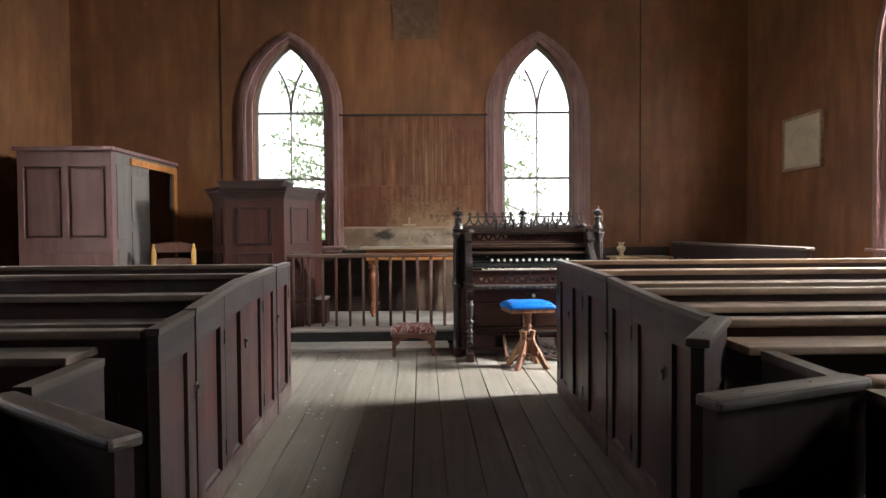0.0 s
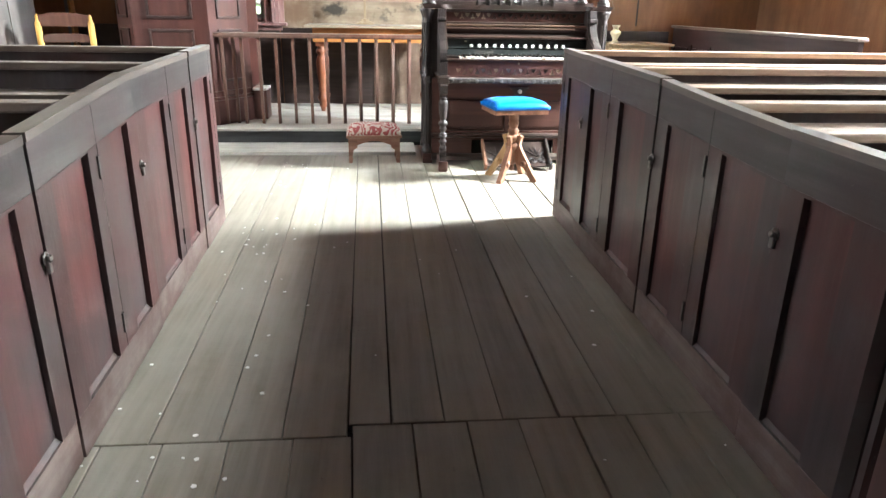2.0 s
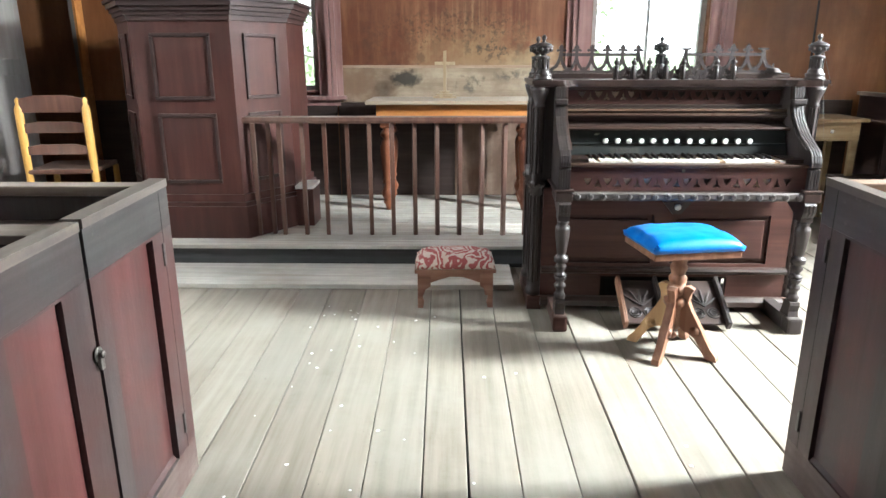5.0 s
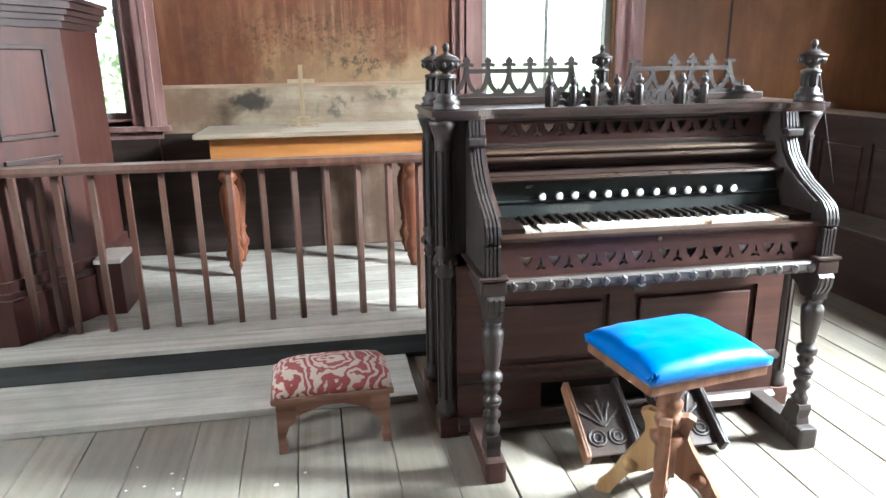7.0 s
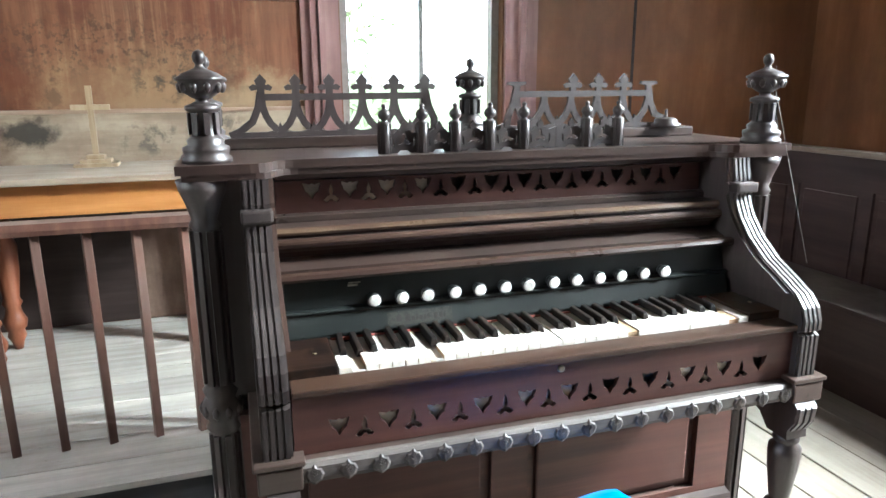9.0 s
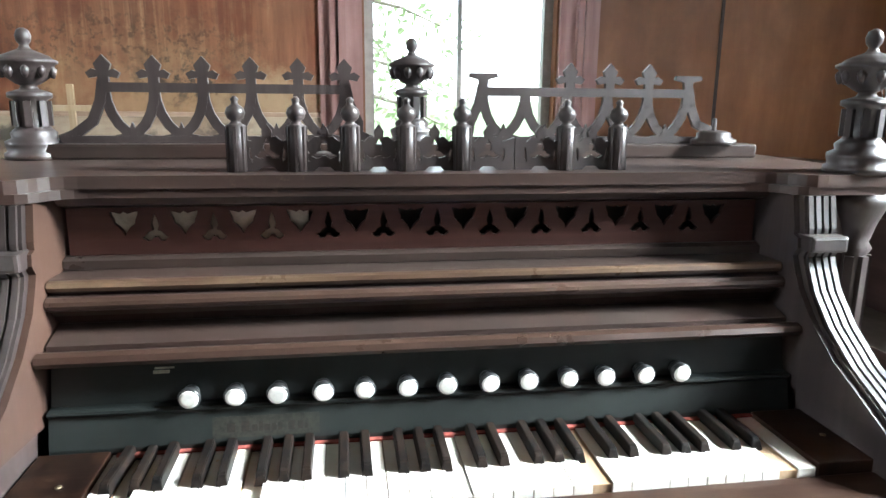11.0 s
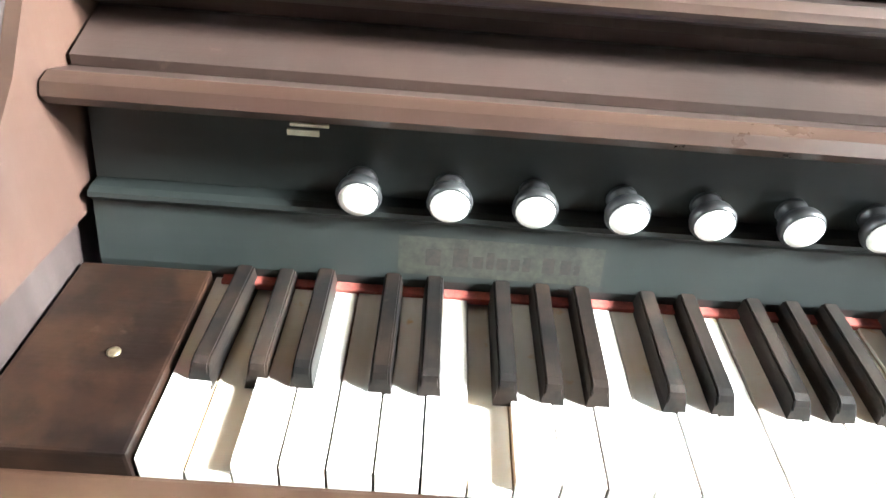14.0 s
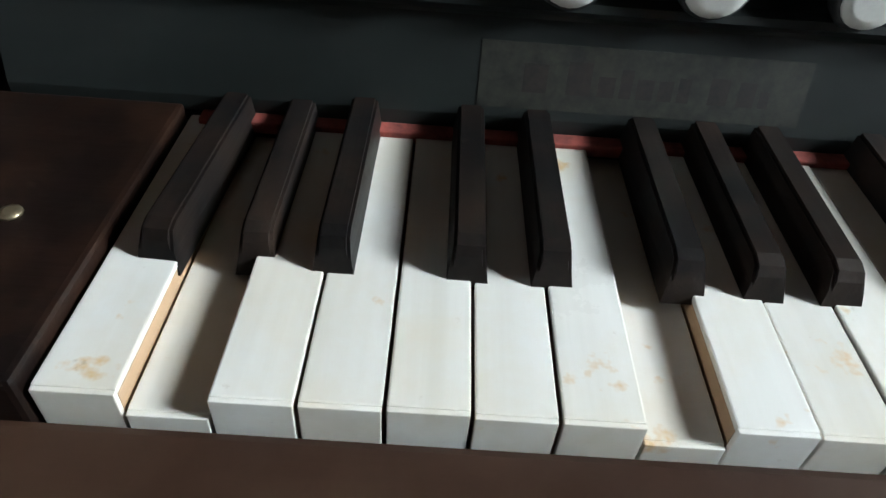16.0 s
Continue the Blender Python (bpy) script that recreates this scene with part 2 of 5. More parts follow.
M_CLOSET = wood("closet_paint", (0.136, 0.0656, 0.0624), (0.184, 0.096, 0.0896), (0.232, 0.132, 0.1216), "z", 14, 0.5, 0.2, stain=(0.136, 0.096, 0.088), stain_amount=0.4, vary=0.08)
M_CLOSET_GREY = wood("closet_grey_paint", (0.1105, 0.09775, 0.08925), (0.1487, 0.1343, 0.1241), (0.187, 0.17, 0.1573), "z", 14, 0.5, 0.2, stain=(0.1275, 0.0765, 0.068), stain_amount=0.4, vary=0.08)
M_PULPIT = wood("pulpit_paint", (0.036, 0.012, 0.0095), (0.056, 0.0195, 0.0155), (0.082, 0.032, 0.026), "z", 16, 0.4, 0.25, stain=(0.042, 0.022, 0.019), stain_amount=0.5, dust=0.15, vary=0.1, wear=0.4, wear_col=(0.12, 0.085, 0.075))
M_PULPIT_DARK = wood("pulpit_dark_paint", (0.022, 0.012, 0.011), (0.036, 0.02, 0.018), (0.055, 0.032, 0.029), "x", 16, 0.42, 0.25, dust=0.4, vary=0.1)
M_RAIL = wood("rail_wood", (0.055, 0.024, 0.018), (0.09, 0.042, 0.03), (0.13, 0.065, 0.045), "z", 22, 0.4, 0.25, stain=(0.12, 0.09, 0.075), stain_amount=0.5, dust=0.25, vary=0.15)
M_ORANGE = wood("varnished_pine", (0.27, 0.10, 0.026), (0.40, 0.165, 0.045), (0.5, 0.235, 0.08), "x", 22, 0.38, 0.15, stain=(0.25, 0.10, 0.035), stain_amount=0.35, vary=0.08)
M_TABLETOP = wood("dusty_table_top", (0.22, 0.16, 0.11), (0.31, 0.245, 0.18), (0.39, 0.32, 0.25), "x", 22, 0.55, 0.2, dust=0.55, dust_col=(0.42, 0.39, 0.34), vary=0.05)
M_YELLOW = wood("yellow_chair_wood", (0.38, 0.19, 0.035), (0.52, 0.29, 0.07), (0.62, 0.38, 0.12), "z", 20, 0.4, 0.15, vary=0.06)
M_TAN = wood("tan_desk_wood", (0.25, 0.17, 0.09), (0.34, 0.24, 0.135), (0.43, 0.32, 0.19), "x", 20, 0.45, 0.15, vary=0.05)
M_CROSS = wood("bare_cross_wood", (0.3, 0.21, 0.12), (0.4, 0.3, 0.19), (0.48, 0.38, 0.26), "z", 30, 0.5, 0.15)
M_IRON = plain("iron", (0.09, 0.085, 0.08), 0.45, 0.7, 0.25, 60)
M_STEEL = plain("worn_latch_metal", (0.17, 0.155, 0.14), 0.4, 0.6, 0.3, 60)
M_BOARD = plain("cream_notice_board", (0.50, 0.43, 0.31), 0.7, 0, 0.12, 4)
M_VASE = plain("cream_glazed_vase", (0.62, 0.52, 0.31), 0.25, 0, 0.08, 8)
M_WHITE = plain("white_paint", (0.74, 0.73, 0.70), 0.5, 0, 0.05)
M_LEAF = plain("leaf", (0.10, 0.12, 0.065), 0.6, 0, 0.3, 1.5)
through_leaf = M_LEAF.node_tree.nodes.new("ShaderNodeBsdfTranslucent")
through_leaf.inputs["Color"].default_value = (0.34, 0.42, 0.22, 1)
leaf_mix = M_LEAF.node_tree.nodes.new("ShaderNodeMixShader")
leaf_mix.inputs[0].default_value = 0.6
M_LEAF.node_tree.links.new(M_LEAF.node_tree.nodes["Principled BSDF"].outputs[0], leaf_mix.inputs[1])
M_LEAF.node_tree.links.new(through_leaf.outputs[0], leaf_mix.inputs[2])
M_LEAF.node_tree.links.new(leaf_mix.outputs[0], M_LEAF.node_tree.nodes["Material Output"].inputs["Surface"])
M_BARK = plain("bark", (0.28, 0.24, 0.20), 0.85, 0, 0.3, 12)
M_GRASS = plain("grass_ground", (0.10, 0.15, 0.05), 0.9, 0, 0.3, 0.8)
M_SIDING = wood("outside_clapboard", (0.6, 0.58, 0.54), (0.7, 0.68, 0.64), (0.78, 0.76, 0.72), "x", 10, 0.6, 0.1)

M_GLASS, gnt, gb = nodes_of("window_glass")
gb.inputs["Transmission Weight"].default_value, gb.inputs["Roughness"].default_value, gb.inputs["IOR"].default_value = 1.0, 0.0, 1.02
gb.inputs["Base Color"].default_value = (0.97, 0.98, 0.97, 1)


# ---- mesh helpers ----
def box(bm, x0, x1, y0, y1, z0, z1, bev=0.0, m=None):
    c = ((x0 + x1) / 2, (y0 + y1) / 2, (z0 + z1) / 2)
    r = bmesh.ops.create_cube(bm, size=1, matrix=Matrix.Translation(c) @ Matrix.Diagonal((x1 - x0, y1 - y0, z1 - z0, 1)))
    vs = r["verts"]
    if bev:
        es = list({e for v in vs for e in v.link_edges})
        out = bmesh.ops.bevel(bm, geom=es, offset=bev, segments=2, profile=0.6, affect="EDGES")
        vs = list({v for f in out["faces"] for v in f.verts} | {v for v in vs if v.is_valid})
    if m is not None:
        bmesh.ops.transform(bm, matrix=m, verts=vs)
    return bm


def prism(bm, pts, plane, a, b, m=None):
    """A closed outline in plane 'xz', 'yz' or 'xy', pushed along the third axis from a to b."""
    def at(p, t):
        return {"xz": (p[0], t, p[1]), "yz": (t, p[0], p[1]), "xy": (p[0], p[1], t)}[plane]
    lo, hi = [bm.verts.new(at(p, a)) for p in pts], [bm.verts.new(at(p, b)) for p in pts]
    n = len(pts)
    bm.faces.new(lo), bm.faces.new(hi)
    for i in range(n):
        bm.faces.new((lo[i], lo[(i + 1) % n], hi[(i + 1) % n], hi[i]))
    if m is not None:
        bmesh.ops.transform(bm, matrix=m, verts=lo + hi)
    return bm


def lathe(bm, prof, x=0.0, y=0.0, seg=20, z=0.0, m=None):
    """Turned work: (radius, height) pairs round an upright axis."""
    rings, allv = [], []
    for r, h in prof:
        ring = [bm.verts.new((x + max(r, 1e-4) * math.cos(2 * math.pi * i / seg), y + max(r, 1e-4) * math.sin(2 * math.pi * i / seg), z + h)) for i in range(seg)]
        rings.append(ring), allv.extend(ring)
    for p, q in zip(rings, rings[1:]):
        for i in range(seg):
            f = bm.faces.new((p[i], p[(i + 1) % seg], q[(i + 1) % seg], q[i]))
            f.smooth = True
    bm.faces.new(rings[0]), bm.faces.new(rings[-1])
    if m is not None:
        bmesh.ops.transform(bm, matrix=m, verts=allv)
    return bm


def holed(bm, outer, holes, plane, a, b, m=None):
    """A board with openings cut through it."""
    def at(p, t):
        return {"xz": (p[0], t, p[1]), "yz": (t, p[0], p[1]), "xy": (p[0], p[1], t)}[plane]
    edges = []
    for loop in (outer, *holes):
        vs = [bm.verts.new(at(p, a)) for p in loop]
        edges += [bm.edges.new((vs[i], vs[(i + 1) % len(vs)])) for i in range(len(vs))]
    faces = [g for g in bmesh.ops.triangle_fill(bm, use_beauty=True, use_dissolve=False, edges=edges)["geom"] if isinstance(g, bmesh.types.BMFace)]
    ext = bmesh.ops.extrude_face_region(bm, geom=faces)
    moved = [g for g in ext["geom"] if isinstance(g, bmesh.types.BMVert)]
    d = Vector(at((0, 0), b)) - Vector(at((0, 0), a))
    bmesh.ops.translate(bm, vec=d, verts=moved)
    if m is not None:
        bmesh.ops.transform(bm, matrix=m, verts=list({v for e in edges if e.is_valid for v in e.verts} | set(moved)))
    return bm


def link(name, bm, material):
    bmesh.ops.recalc_face_normals(bm, faces=bm.faces)
    me = bpy.data.meshes.new(name)
    bm.to_mesh(me)
    bm.free()
    me.materials.append(material)
    return new(name, me)


def part(name, bm, material, parent, label=""):
    ob = link(name, bm, material)
    ob.parent = parent
    return tagged(ob, label)


def thing(name, label, category, at=(0, 0, 0), turn=0.0, group="", kind=""):
    ob = new(name)
    ob.matrix_basis = pose(*at, 0, 0, turn)
    return tagged(ob, label, category, group, kind)


def B():
    return bmesh.new()


def share(src, name, parent, m):
    ob = new(name, src.data)
    ob.parent, ob.matrix_basis = parent, m
    return ob


# ---- the room ----
XL, XR, YB, YF, CEIL = -3.98, 4.15, 8.75, -2.2, 4.7


def arch(w, z0, z1, rise, n=10):
    """A pointed opening about x = 0: sill z0, springing z1."""
    h = w / 2
    r = (h * h + rise * rise) / (2 * h)
    a1 = math.asin(rise / r)
    right = [(h - r + r * math.cos(a1 * i / n), z1 + r * math.sin(a1 * i / n)) for i in range(n + 1)]
    return [(-h, z0), (h, z0)] + right + [(-x, z) for x, z in reversed(right[:-1])]


GW, GZ0, GZ1, GR = 0.87, 0.96, 2.54, 0.82
TH = 0.22
BACK_X, SIDE_Y = (-1.385, 1.595), (5.75, 2.2)
hole = arch(GW, GZ0, GZ1, GR)
bm = holed(B(), [(XL - TH, 0), (XR + TH, 0), (XR + TH, CEIL), (XL - TH, CEIL)], [[(x + c, z) for x, z in hole] for c in BACK_X], "xz", YB, YB + TH)
tagged(link("wall_north", bm, M_WALL), "brown stained board wall with two pointed windows", "wall", kind="structure")
for nm, x0, x1, lab in (("wall_east", XR, XR + TH, "dark brown board side wall with pointed windows"), ("wall_west", XL - TH, XL, "dark brown board side wall")):
    bm = holed(B(), [(YF, 0), (YB, 0), (YB, CEIL), (YF, CEIL)], [[(y + c, z) for y, z in hole] for c in SIDE_Y], "yz", x0, x1)
    tagged(link(nm, bm, M_WALL), lab, "wall", kind="structure")
tagged(link("wall_south", box(B(), XL - TH, XR + TH, YF - TH, YF, 0, CEIL), M_WALL), "brown stained board wall", "wall", kind="structure")
tagged(link("ceiling", box(B(), XL - TH, XR + TH, YF - TH, YB + TH, CEIL, CEIL + 0.1), M_CEIL), "dark board ceiling", "ceiling", kind="structure")

# pointed windows
def window(name, m, label):
    w = thing(name, label, "window", kind="structure")
    w.matrix_basis = m
    cas = B()
    for k, (wd, dep) in enumerate(((0.105, -0.028), (0.06, -0.05), (0.022, -0.062))):
        o = GW + 0.03 + 2 * (0.075 + wd)
        i_ = GW + 0.03 + 2 * (0.075 + wd - (0.055 if k == 0 else 0.03)) if k else GW + 0.02
        grow = (o - GW) / 2
        gin = (i_ - GW) / 2
        outer, inner = arch(o, GZ0 - 0.03, GZ1, GR + grow * 0.72), arch(i_, GZ0 - 0.03, GZ1, GR + gin * 0.72)
        n = len(outer)
        idx = list(range(1, n)) + [0]
        for a, b in zip(idx, idx[1:]):
            q = [outer[a], outer[b], inner[b], inner[a]]
            prism(cas, q, "xz", dep, 0.0)
    part("casing", cas, M_TRIM, w, "moulded dusty rose-brown trim")
    fr = B()
    fo, fi = arch(GW - 0.004, GZ0, GZ1, GR - 0.002), arch(GW - 0.085, GZ0 + 0.05, GZ1, GR - 0.05)
    n = len(fo)
    for a in range(n):
        b = (a + 1) % n
        prism(fr, [fo[a], fo[b], fi[b], fi[a]], "xz", 0.05, 0.10)
    part("window_frame", fr, M_SASH, w, "pale painted sash frame")
    mul = B()
    box(mul, -0.009, 0.009, 0.055, 0.085, GZ0 + 0.04, GZ1 + 0.02)
    part("mullion", mul, M_SASH, w)
    for z in (GZ1, 1.745):
        part("glazing_bar", box(B(), -GW / 2 + 0.03, GW / 2 - 0.03, 0.057, 0.083, z - 0.015, z + 0.015), M_SASH, w)
    h = GW / 2
    r = (h * h + GR * GR) / (2 * h)
    for s in (-1, 1):
        bar, pts = B(), []
        for i in range(9):
            a = math.asin(GR / r) * 0.56 * i / 8
            pts.append((s * (r - r * math.cos(a)), GZ1 + r * math.sin(a)))
        for p, q in zip(pts, pts[1:]):
            prism(bar, [(p[0] - 0.014, p[1]), (p[0] + 0.014, p[1]), (q[0] + 0.014, q[1] + 0.002), (q[0] - 0.014, q[1] + 0.002)], "xz", 0.06, 0.08)
        part("tracery_bar", bar, M_SASH, w)
    for x0, x1 in ((-h + 0.03, -0.006), (0.006, h - 0.03)):
        for z0, z1 in ((GZ0 + 0.03, 1.74), (1.75, GZ1 - 0.005)):
            part("pane", box(B(), x0, x1, 0.068, 0.071, z0, z1), M_GLASS, w).visible_shadow = False
    part("pane", prism(B(), arch(GW - 0.06, GZ1 + 0.005, GZ1 + 0.006, GR - 0.04), "xz", 0.068, 0.071), M_GLASS, w).visible_shadow = False
    sl = B()
    box(sl, -h - 0.22, h + 0.22, -0.075, 0.0, GZ0 - 0.055, GZ0 - 0.025, 0.006)
    box(sl, -h - 0.17, h + 0.17, -0.03, -0.001, GZ0 - 0.10, GZ0 - 0.056)
    box(sl, -h + 0.002, h - 0.002, 0.0, 0.05, GZ0 - 0.03, GZ0 + 0.012)
    part("window_sill", sl, M_TRIM, w)
    return w


window("window_1", pose(BACK_X[0], YB, 0), "pointed window with pale bars and trim in the end wall")
window("window_2", pose(BACK_X[1], YB, 0), "pointed window with pale bars and trim in the end wall")
for k, y in enumerate(SIDE_Y):
    window("window_%d" % (3 + k), pose(XR, y, 0, 0, 0, -90), "pointed window with trim in the side wall")
for k, y in enumerate(SIDE_Y):
    window("window_%d" % (5 + k), pose(XL, y, 0, 0, 0, 90), "pointed window with trim in the side wall")

# boards on the end wall between the windows
def wall_panel(name, x0, x1, z0, z1, mat_, label, y=YB, d=0.012):
    return tagged(link(name, box(B(), x0, x1, y - d, y - 0.001, z0, z1, 0.002), mat_), label, "wall panel", kind="structure")


wall_panel("wall_panel_1", -0.80, 0.985, 1.66, 2.49, M_WALL_STREAK, "dark red-brown board panel with pale drip streaks")
wall_panel("wall_panel_2", -0.80, 0.985, 1.165, 1.655, M_WALL_STREAK, "water-stained red-brown board panel")
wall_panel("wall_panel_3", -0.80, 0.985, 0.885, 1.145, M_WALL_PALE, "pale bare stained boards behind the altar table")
wall_panel("trim_rail", -0.80, 0.985, 1.145, 1.165, M_LEDGE, "thin pale wooden rail on the wall", d=0.02)
wall_panel("trim_panel_top", -0.80, 0.985, 2.49, 2.515, M_DADO, "dark thin moulding over the wall panel", d=0.03)
wall_panel("wall_panel_4", -0.15, 0.41, 3.41, 3.9, M_CEIL, "dark square patch on the upper wall")
for x in (2.84, -2.2):
    wall_panel("trim_joint", x - 0.008, x + 0.008, 0.95, CEIL, M_DADO, "thin batten over a wall joint", d=0.008)
# the middle boarding's dark colour also holds the shadow behind the altar table
for nm, x0, x1 in (("wainscot_1", -2.74, -0.81), ("wainscot_2", -0.80, 0.985), ("wainscot_3", 1.0, 3.2)):
    wall_panel(nm, x0, x1, 0.146, 0.90 if nm != "wainscot_2" else 0.884, M_DADO, "dark painted lower wall boarding, partly shade in its colour", d=0.02)
wall_panel("wall_panel_5", 0.12, 0.37, 0.15, 0.86, M_WALL_BARE, "bare brown boards under the altar table", d=0.03)
wall_panel("wall_panel_6", 0.372, 0.62, 0.15, 0.86, M_WALL_BARE, "bare brown boards under the altar table", d=0.028)

# platform with its dark riser, and the low step board before it
PZ, PY, BALY = 0.145, 7.22, 7.46
plat = tagged(link("platform", box(B(), -2.74, 1.75, PY + 0.02, YB, 0.0, PZ - 0.022), M_SUB), "low board platform with a dark riser", "platform", kind="structure")
part("riser", box(B(), -2.74, 1.75, PY, PY + 0.0195, 0.03, PZ - 0.022), M_RISER, plat, "dark grey painted riser")
y = PY - 0.025
k = 0
while y < YB - 0.03:
    w_ = 0.145 + 0.02 * math.sin(k * 2.1)
    part("plank", box(B(), -2.74, 1.75, y, min(y + w_ - 0.003, YB - 0.021), PZ - 0.021, PZ, 0.002), M_PLAT, plat)
    y += w_
    k += 1
step = tagged(link("step_board", box(B(), -2.74, 0.455, 6.83, PY - 0.001, 0.0, 0.028, 0.004), M_PLAT), "wide pale step board before the platform", "step", kind="structure")

# ---- box pews ----
PH = 0.885


def panelled(parent, x0, x1, z0, z1, cols, yf, yb, face=-1, mat_f=None, mat_p=None, names=("frame", "panel")):
    """Stiles and rails standing proud of sunk panels, in the xz plane between yf (front) and yb."""
    mat_f, mat_p = mat_f or M_PEW_FRAME, mat_p or M_PEW
    st, rt, rb = 0.055, 0.15, 0.13
    fr = B()
    box(fr, x0, x1, yf, yb, z1 - rt, z1)
    box(fr, x0, x1, yf, yb, z0, z0 + rb)
    w_ = (x1 - x0 - st) / cols
    for c in range(cols + 1):
        box(fr, x0 + c * w_, x0 + c * w_ + st, yf + 0.0004, yb - 0.0004, z0 + rb, z1 - rt)
    part(names[0], fr, mat_f, parent)
    d = (yb - yf) * 0.42
    for c in range(cols):
        a, b = x0 + c * w_ + st, x0 + (c + 1) * w_
        pb = B()
        box(pb, a, b, yf + d, yb - d, z0 + rb, z1 - rt)
        box(pb, a + 0.028, b - 0.028, yf + d * 0.45, yb - d * 0.45, z0 + rb + 0.028, z1 - rt - 0.028, 0.004)
        part(names[1], pb, mat_p, parent)


def latch(parent, x, y, z):
    lb = B()
    lathe(lb, [(0.005, 0), (0.017, 0.001), (0.017, 0.003), (0.006, 0.005), (0.006, 0.009), (0.009, 0.011), (0.008, 0.014), (0.003, 0.016)], seg=14, m=pose(x, y, z, 90, 0, 0))
    box(lb, x - 0.008, x + 0.008, y - 0.010, y - 0.001, z - 0.036, z + 0.008, 0.003)
    part("latch", lb, M_STEEL, parent, "worn metal turn latch")


def height_along(knots):
    """Cap height along a partition, straight between the knots (distance, height)."""
    def h(x):
        for (a, p), (b, q) in zip(knots, knots[1:]):
            if x <= b:
                return p + (q - p) * max(0.0, min(1.0, (x - a) / (b - a)))
        return knots[-1][1]
    return h


def pew_side(name, at, turn, units, label, h=lambda x: PH):
    """The aisle side of the pews along local x, front face at y = 0: each unit has its sunk panels and its own cap."""
    p = thing(name, label, "partition", at, turn)
    T, ZB = 0.035, 0.118
    for k, (a, b, panels, hinges) in enumerate(units):
        a, b = a + 0.003, b - 0.003
        lift = (0.0, 0.004)[k % 2]
        holes = [[(u, ZB + 0.002), (v, ZB + 0.002), (v, h(v) - 0.132), (u, h(u) - 0.132)] for u, v in panels]
        board = part("panel_frame", holed(B(), [(a, ZB), (b, ZB), (b, h(b) - 0.124), (a, h(a) - 0.124)], holes, "xz", -lift, T), M_PEW_FRAME, p)
        part("top_rail", prism(B(), [(a, h(a) - 0.1235), (b, h(b) - 0.1235), (b, h(b) - 0.018 + lift), (a, h(a) - 0.018 + lift)], "xz", -lift, T), M_PEW_TOP, board, "top rail worn to dark grey")
        part("bottom_rail", box(B(), a, b, -lift, T, 0.004, ZB - 0.0005, 0.002), M_PEW_DUSTY, board, "scuffed dusty bottom rail")
        for u, v in panels:
            pb = prism(B(), [(u + 0.0005, ZB + 0.0025), (v - 0.0005, ZB + 0.0025), (v - 0.0005, h(v) - 0.1325), (u + 0.0005, h(u) - 0.1325)], "xz", 0.014, 0.024)
            prism(pb, [(0.0138, ZB + 0.0145), (0.004, ZB + 0.0025), (0.0138, ZB + 0.0025)], "yz", u + 0.0005, v - 0.0005)
            part("panel", pb, M_PEW, board)
        n = max(1, round((b - a) / 0.2))
        cp = B()
        for i in range(n):
            u, v = a + (b - a) * i / n, a + (b - a) * (i + 1) / n
            z0, z1 = h(u) - 0.0175 + lift, h(v) - 0.0175 + lift
            prism(cp, [(u, z0), (v, z1), (v, z1 + 0.021), (u, z0 + 0.021)], "xz", -0.003 - lift, T + 0.004)
        part("cap", cp, M_CAP_WORN, board, "thin worn cap")
        for x in hinges:
            part("seam", box(B(), x + 0.009, x + 0.0105, -lift - 0.0006, 0.0, ZB, h(x) - 0.02), M_BLACK_GAP, board)
            for z in (h(x) - 0.19, 0.2):
                part("hinge", box(B(), x - 0.006, x + 0.006, -lift - 0.005, -lift + 0.001, z - 0.032, z + 0.032, 0.002), M_IRON, board, "small iron hinge")
    return p


HL = height_along([(0.0, 0.815), (0.4, 0.833), (0.8, 0.866), (1.13, 0.89), (1.7, 0.90), (2.5, 0.906)])
HR = height_along([(0.0, 0.912), (0.75, 0.898), (1.3, 0.886), (1.75, 0.862), (2.1, 0.848), (2.6, 0.84)])
left_turn = 92.3
LS = pew_side("aisle_partition", (-0.565, 2.70, 0), left_turn,
              [(0.025, 0.395, [(0.11, 0.305)], []), (0.395, 1.16, [(0.485, 0.725), (0.90, 1.07)], [0.785]), (1.16, 1.985, [(1.28, 1.525), (1.69, 1.88)], [1.595]), (1.985, 2.458, [(2.055, 2.325)], [2.385])],
              "maroon panelled pew side with doors along the aisle", HL)
for x, z in ((0.385, 0.555), (1.15, 0.60), (1.975, 0.61)):
    latch(LS, x, -0.004, z)
RS = pew_side("aisle_partition", (1.150, 5.18, 0), -90.0,
              [(0.0, 0.425, [(0.13, 0.35)], [0.055]), (0.425, 1.315, [(0.53, 0.71), (0.93, 1.215)], [0.80]), (1.315, 2.11, [(1.405, 1.595), (1.795, 2.03)], [1.705]), (2.11, 2.50, [(2.20, 2.375)], [])],
              "dark maroon panelled pew side with doors along the aisle", HR)
for x, z in ((0.435, 0.605), (1.32, 0.615), (2.12, 0.60)):
    latch(RS, x, -0.004, z)


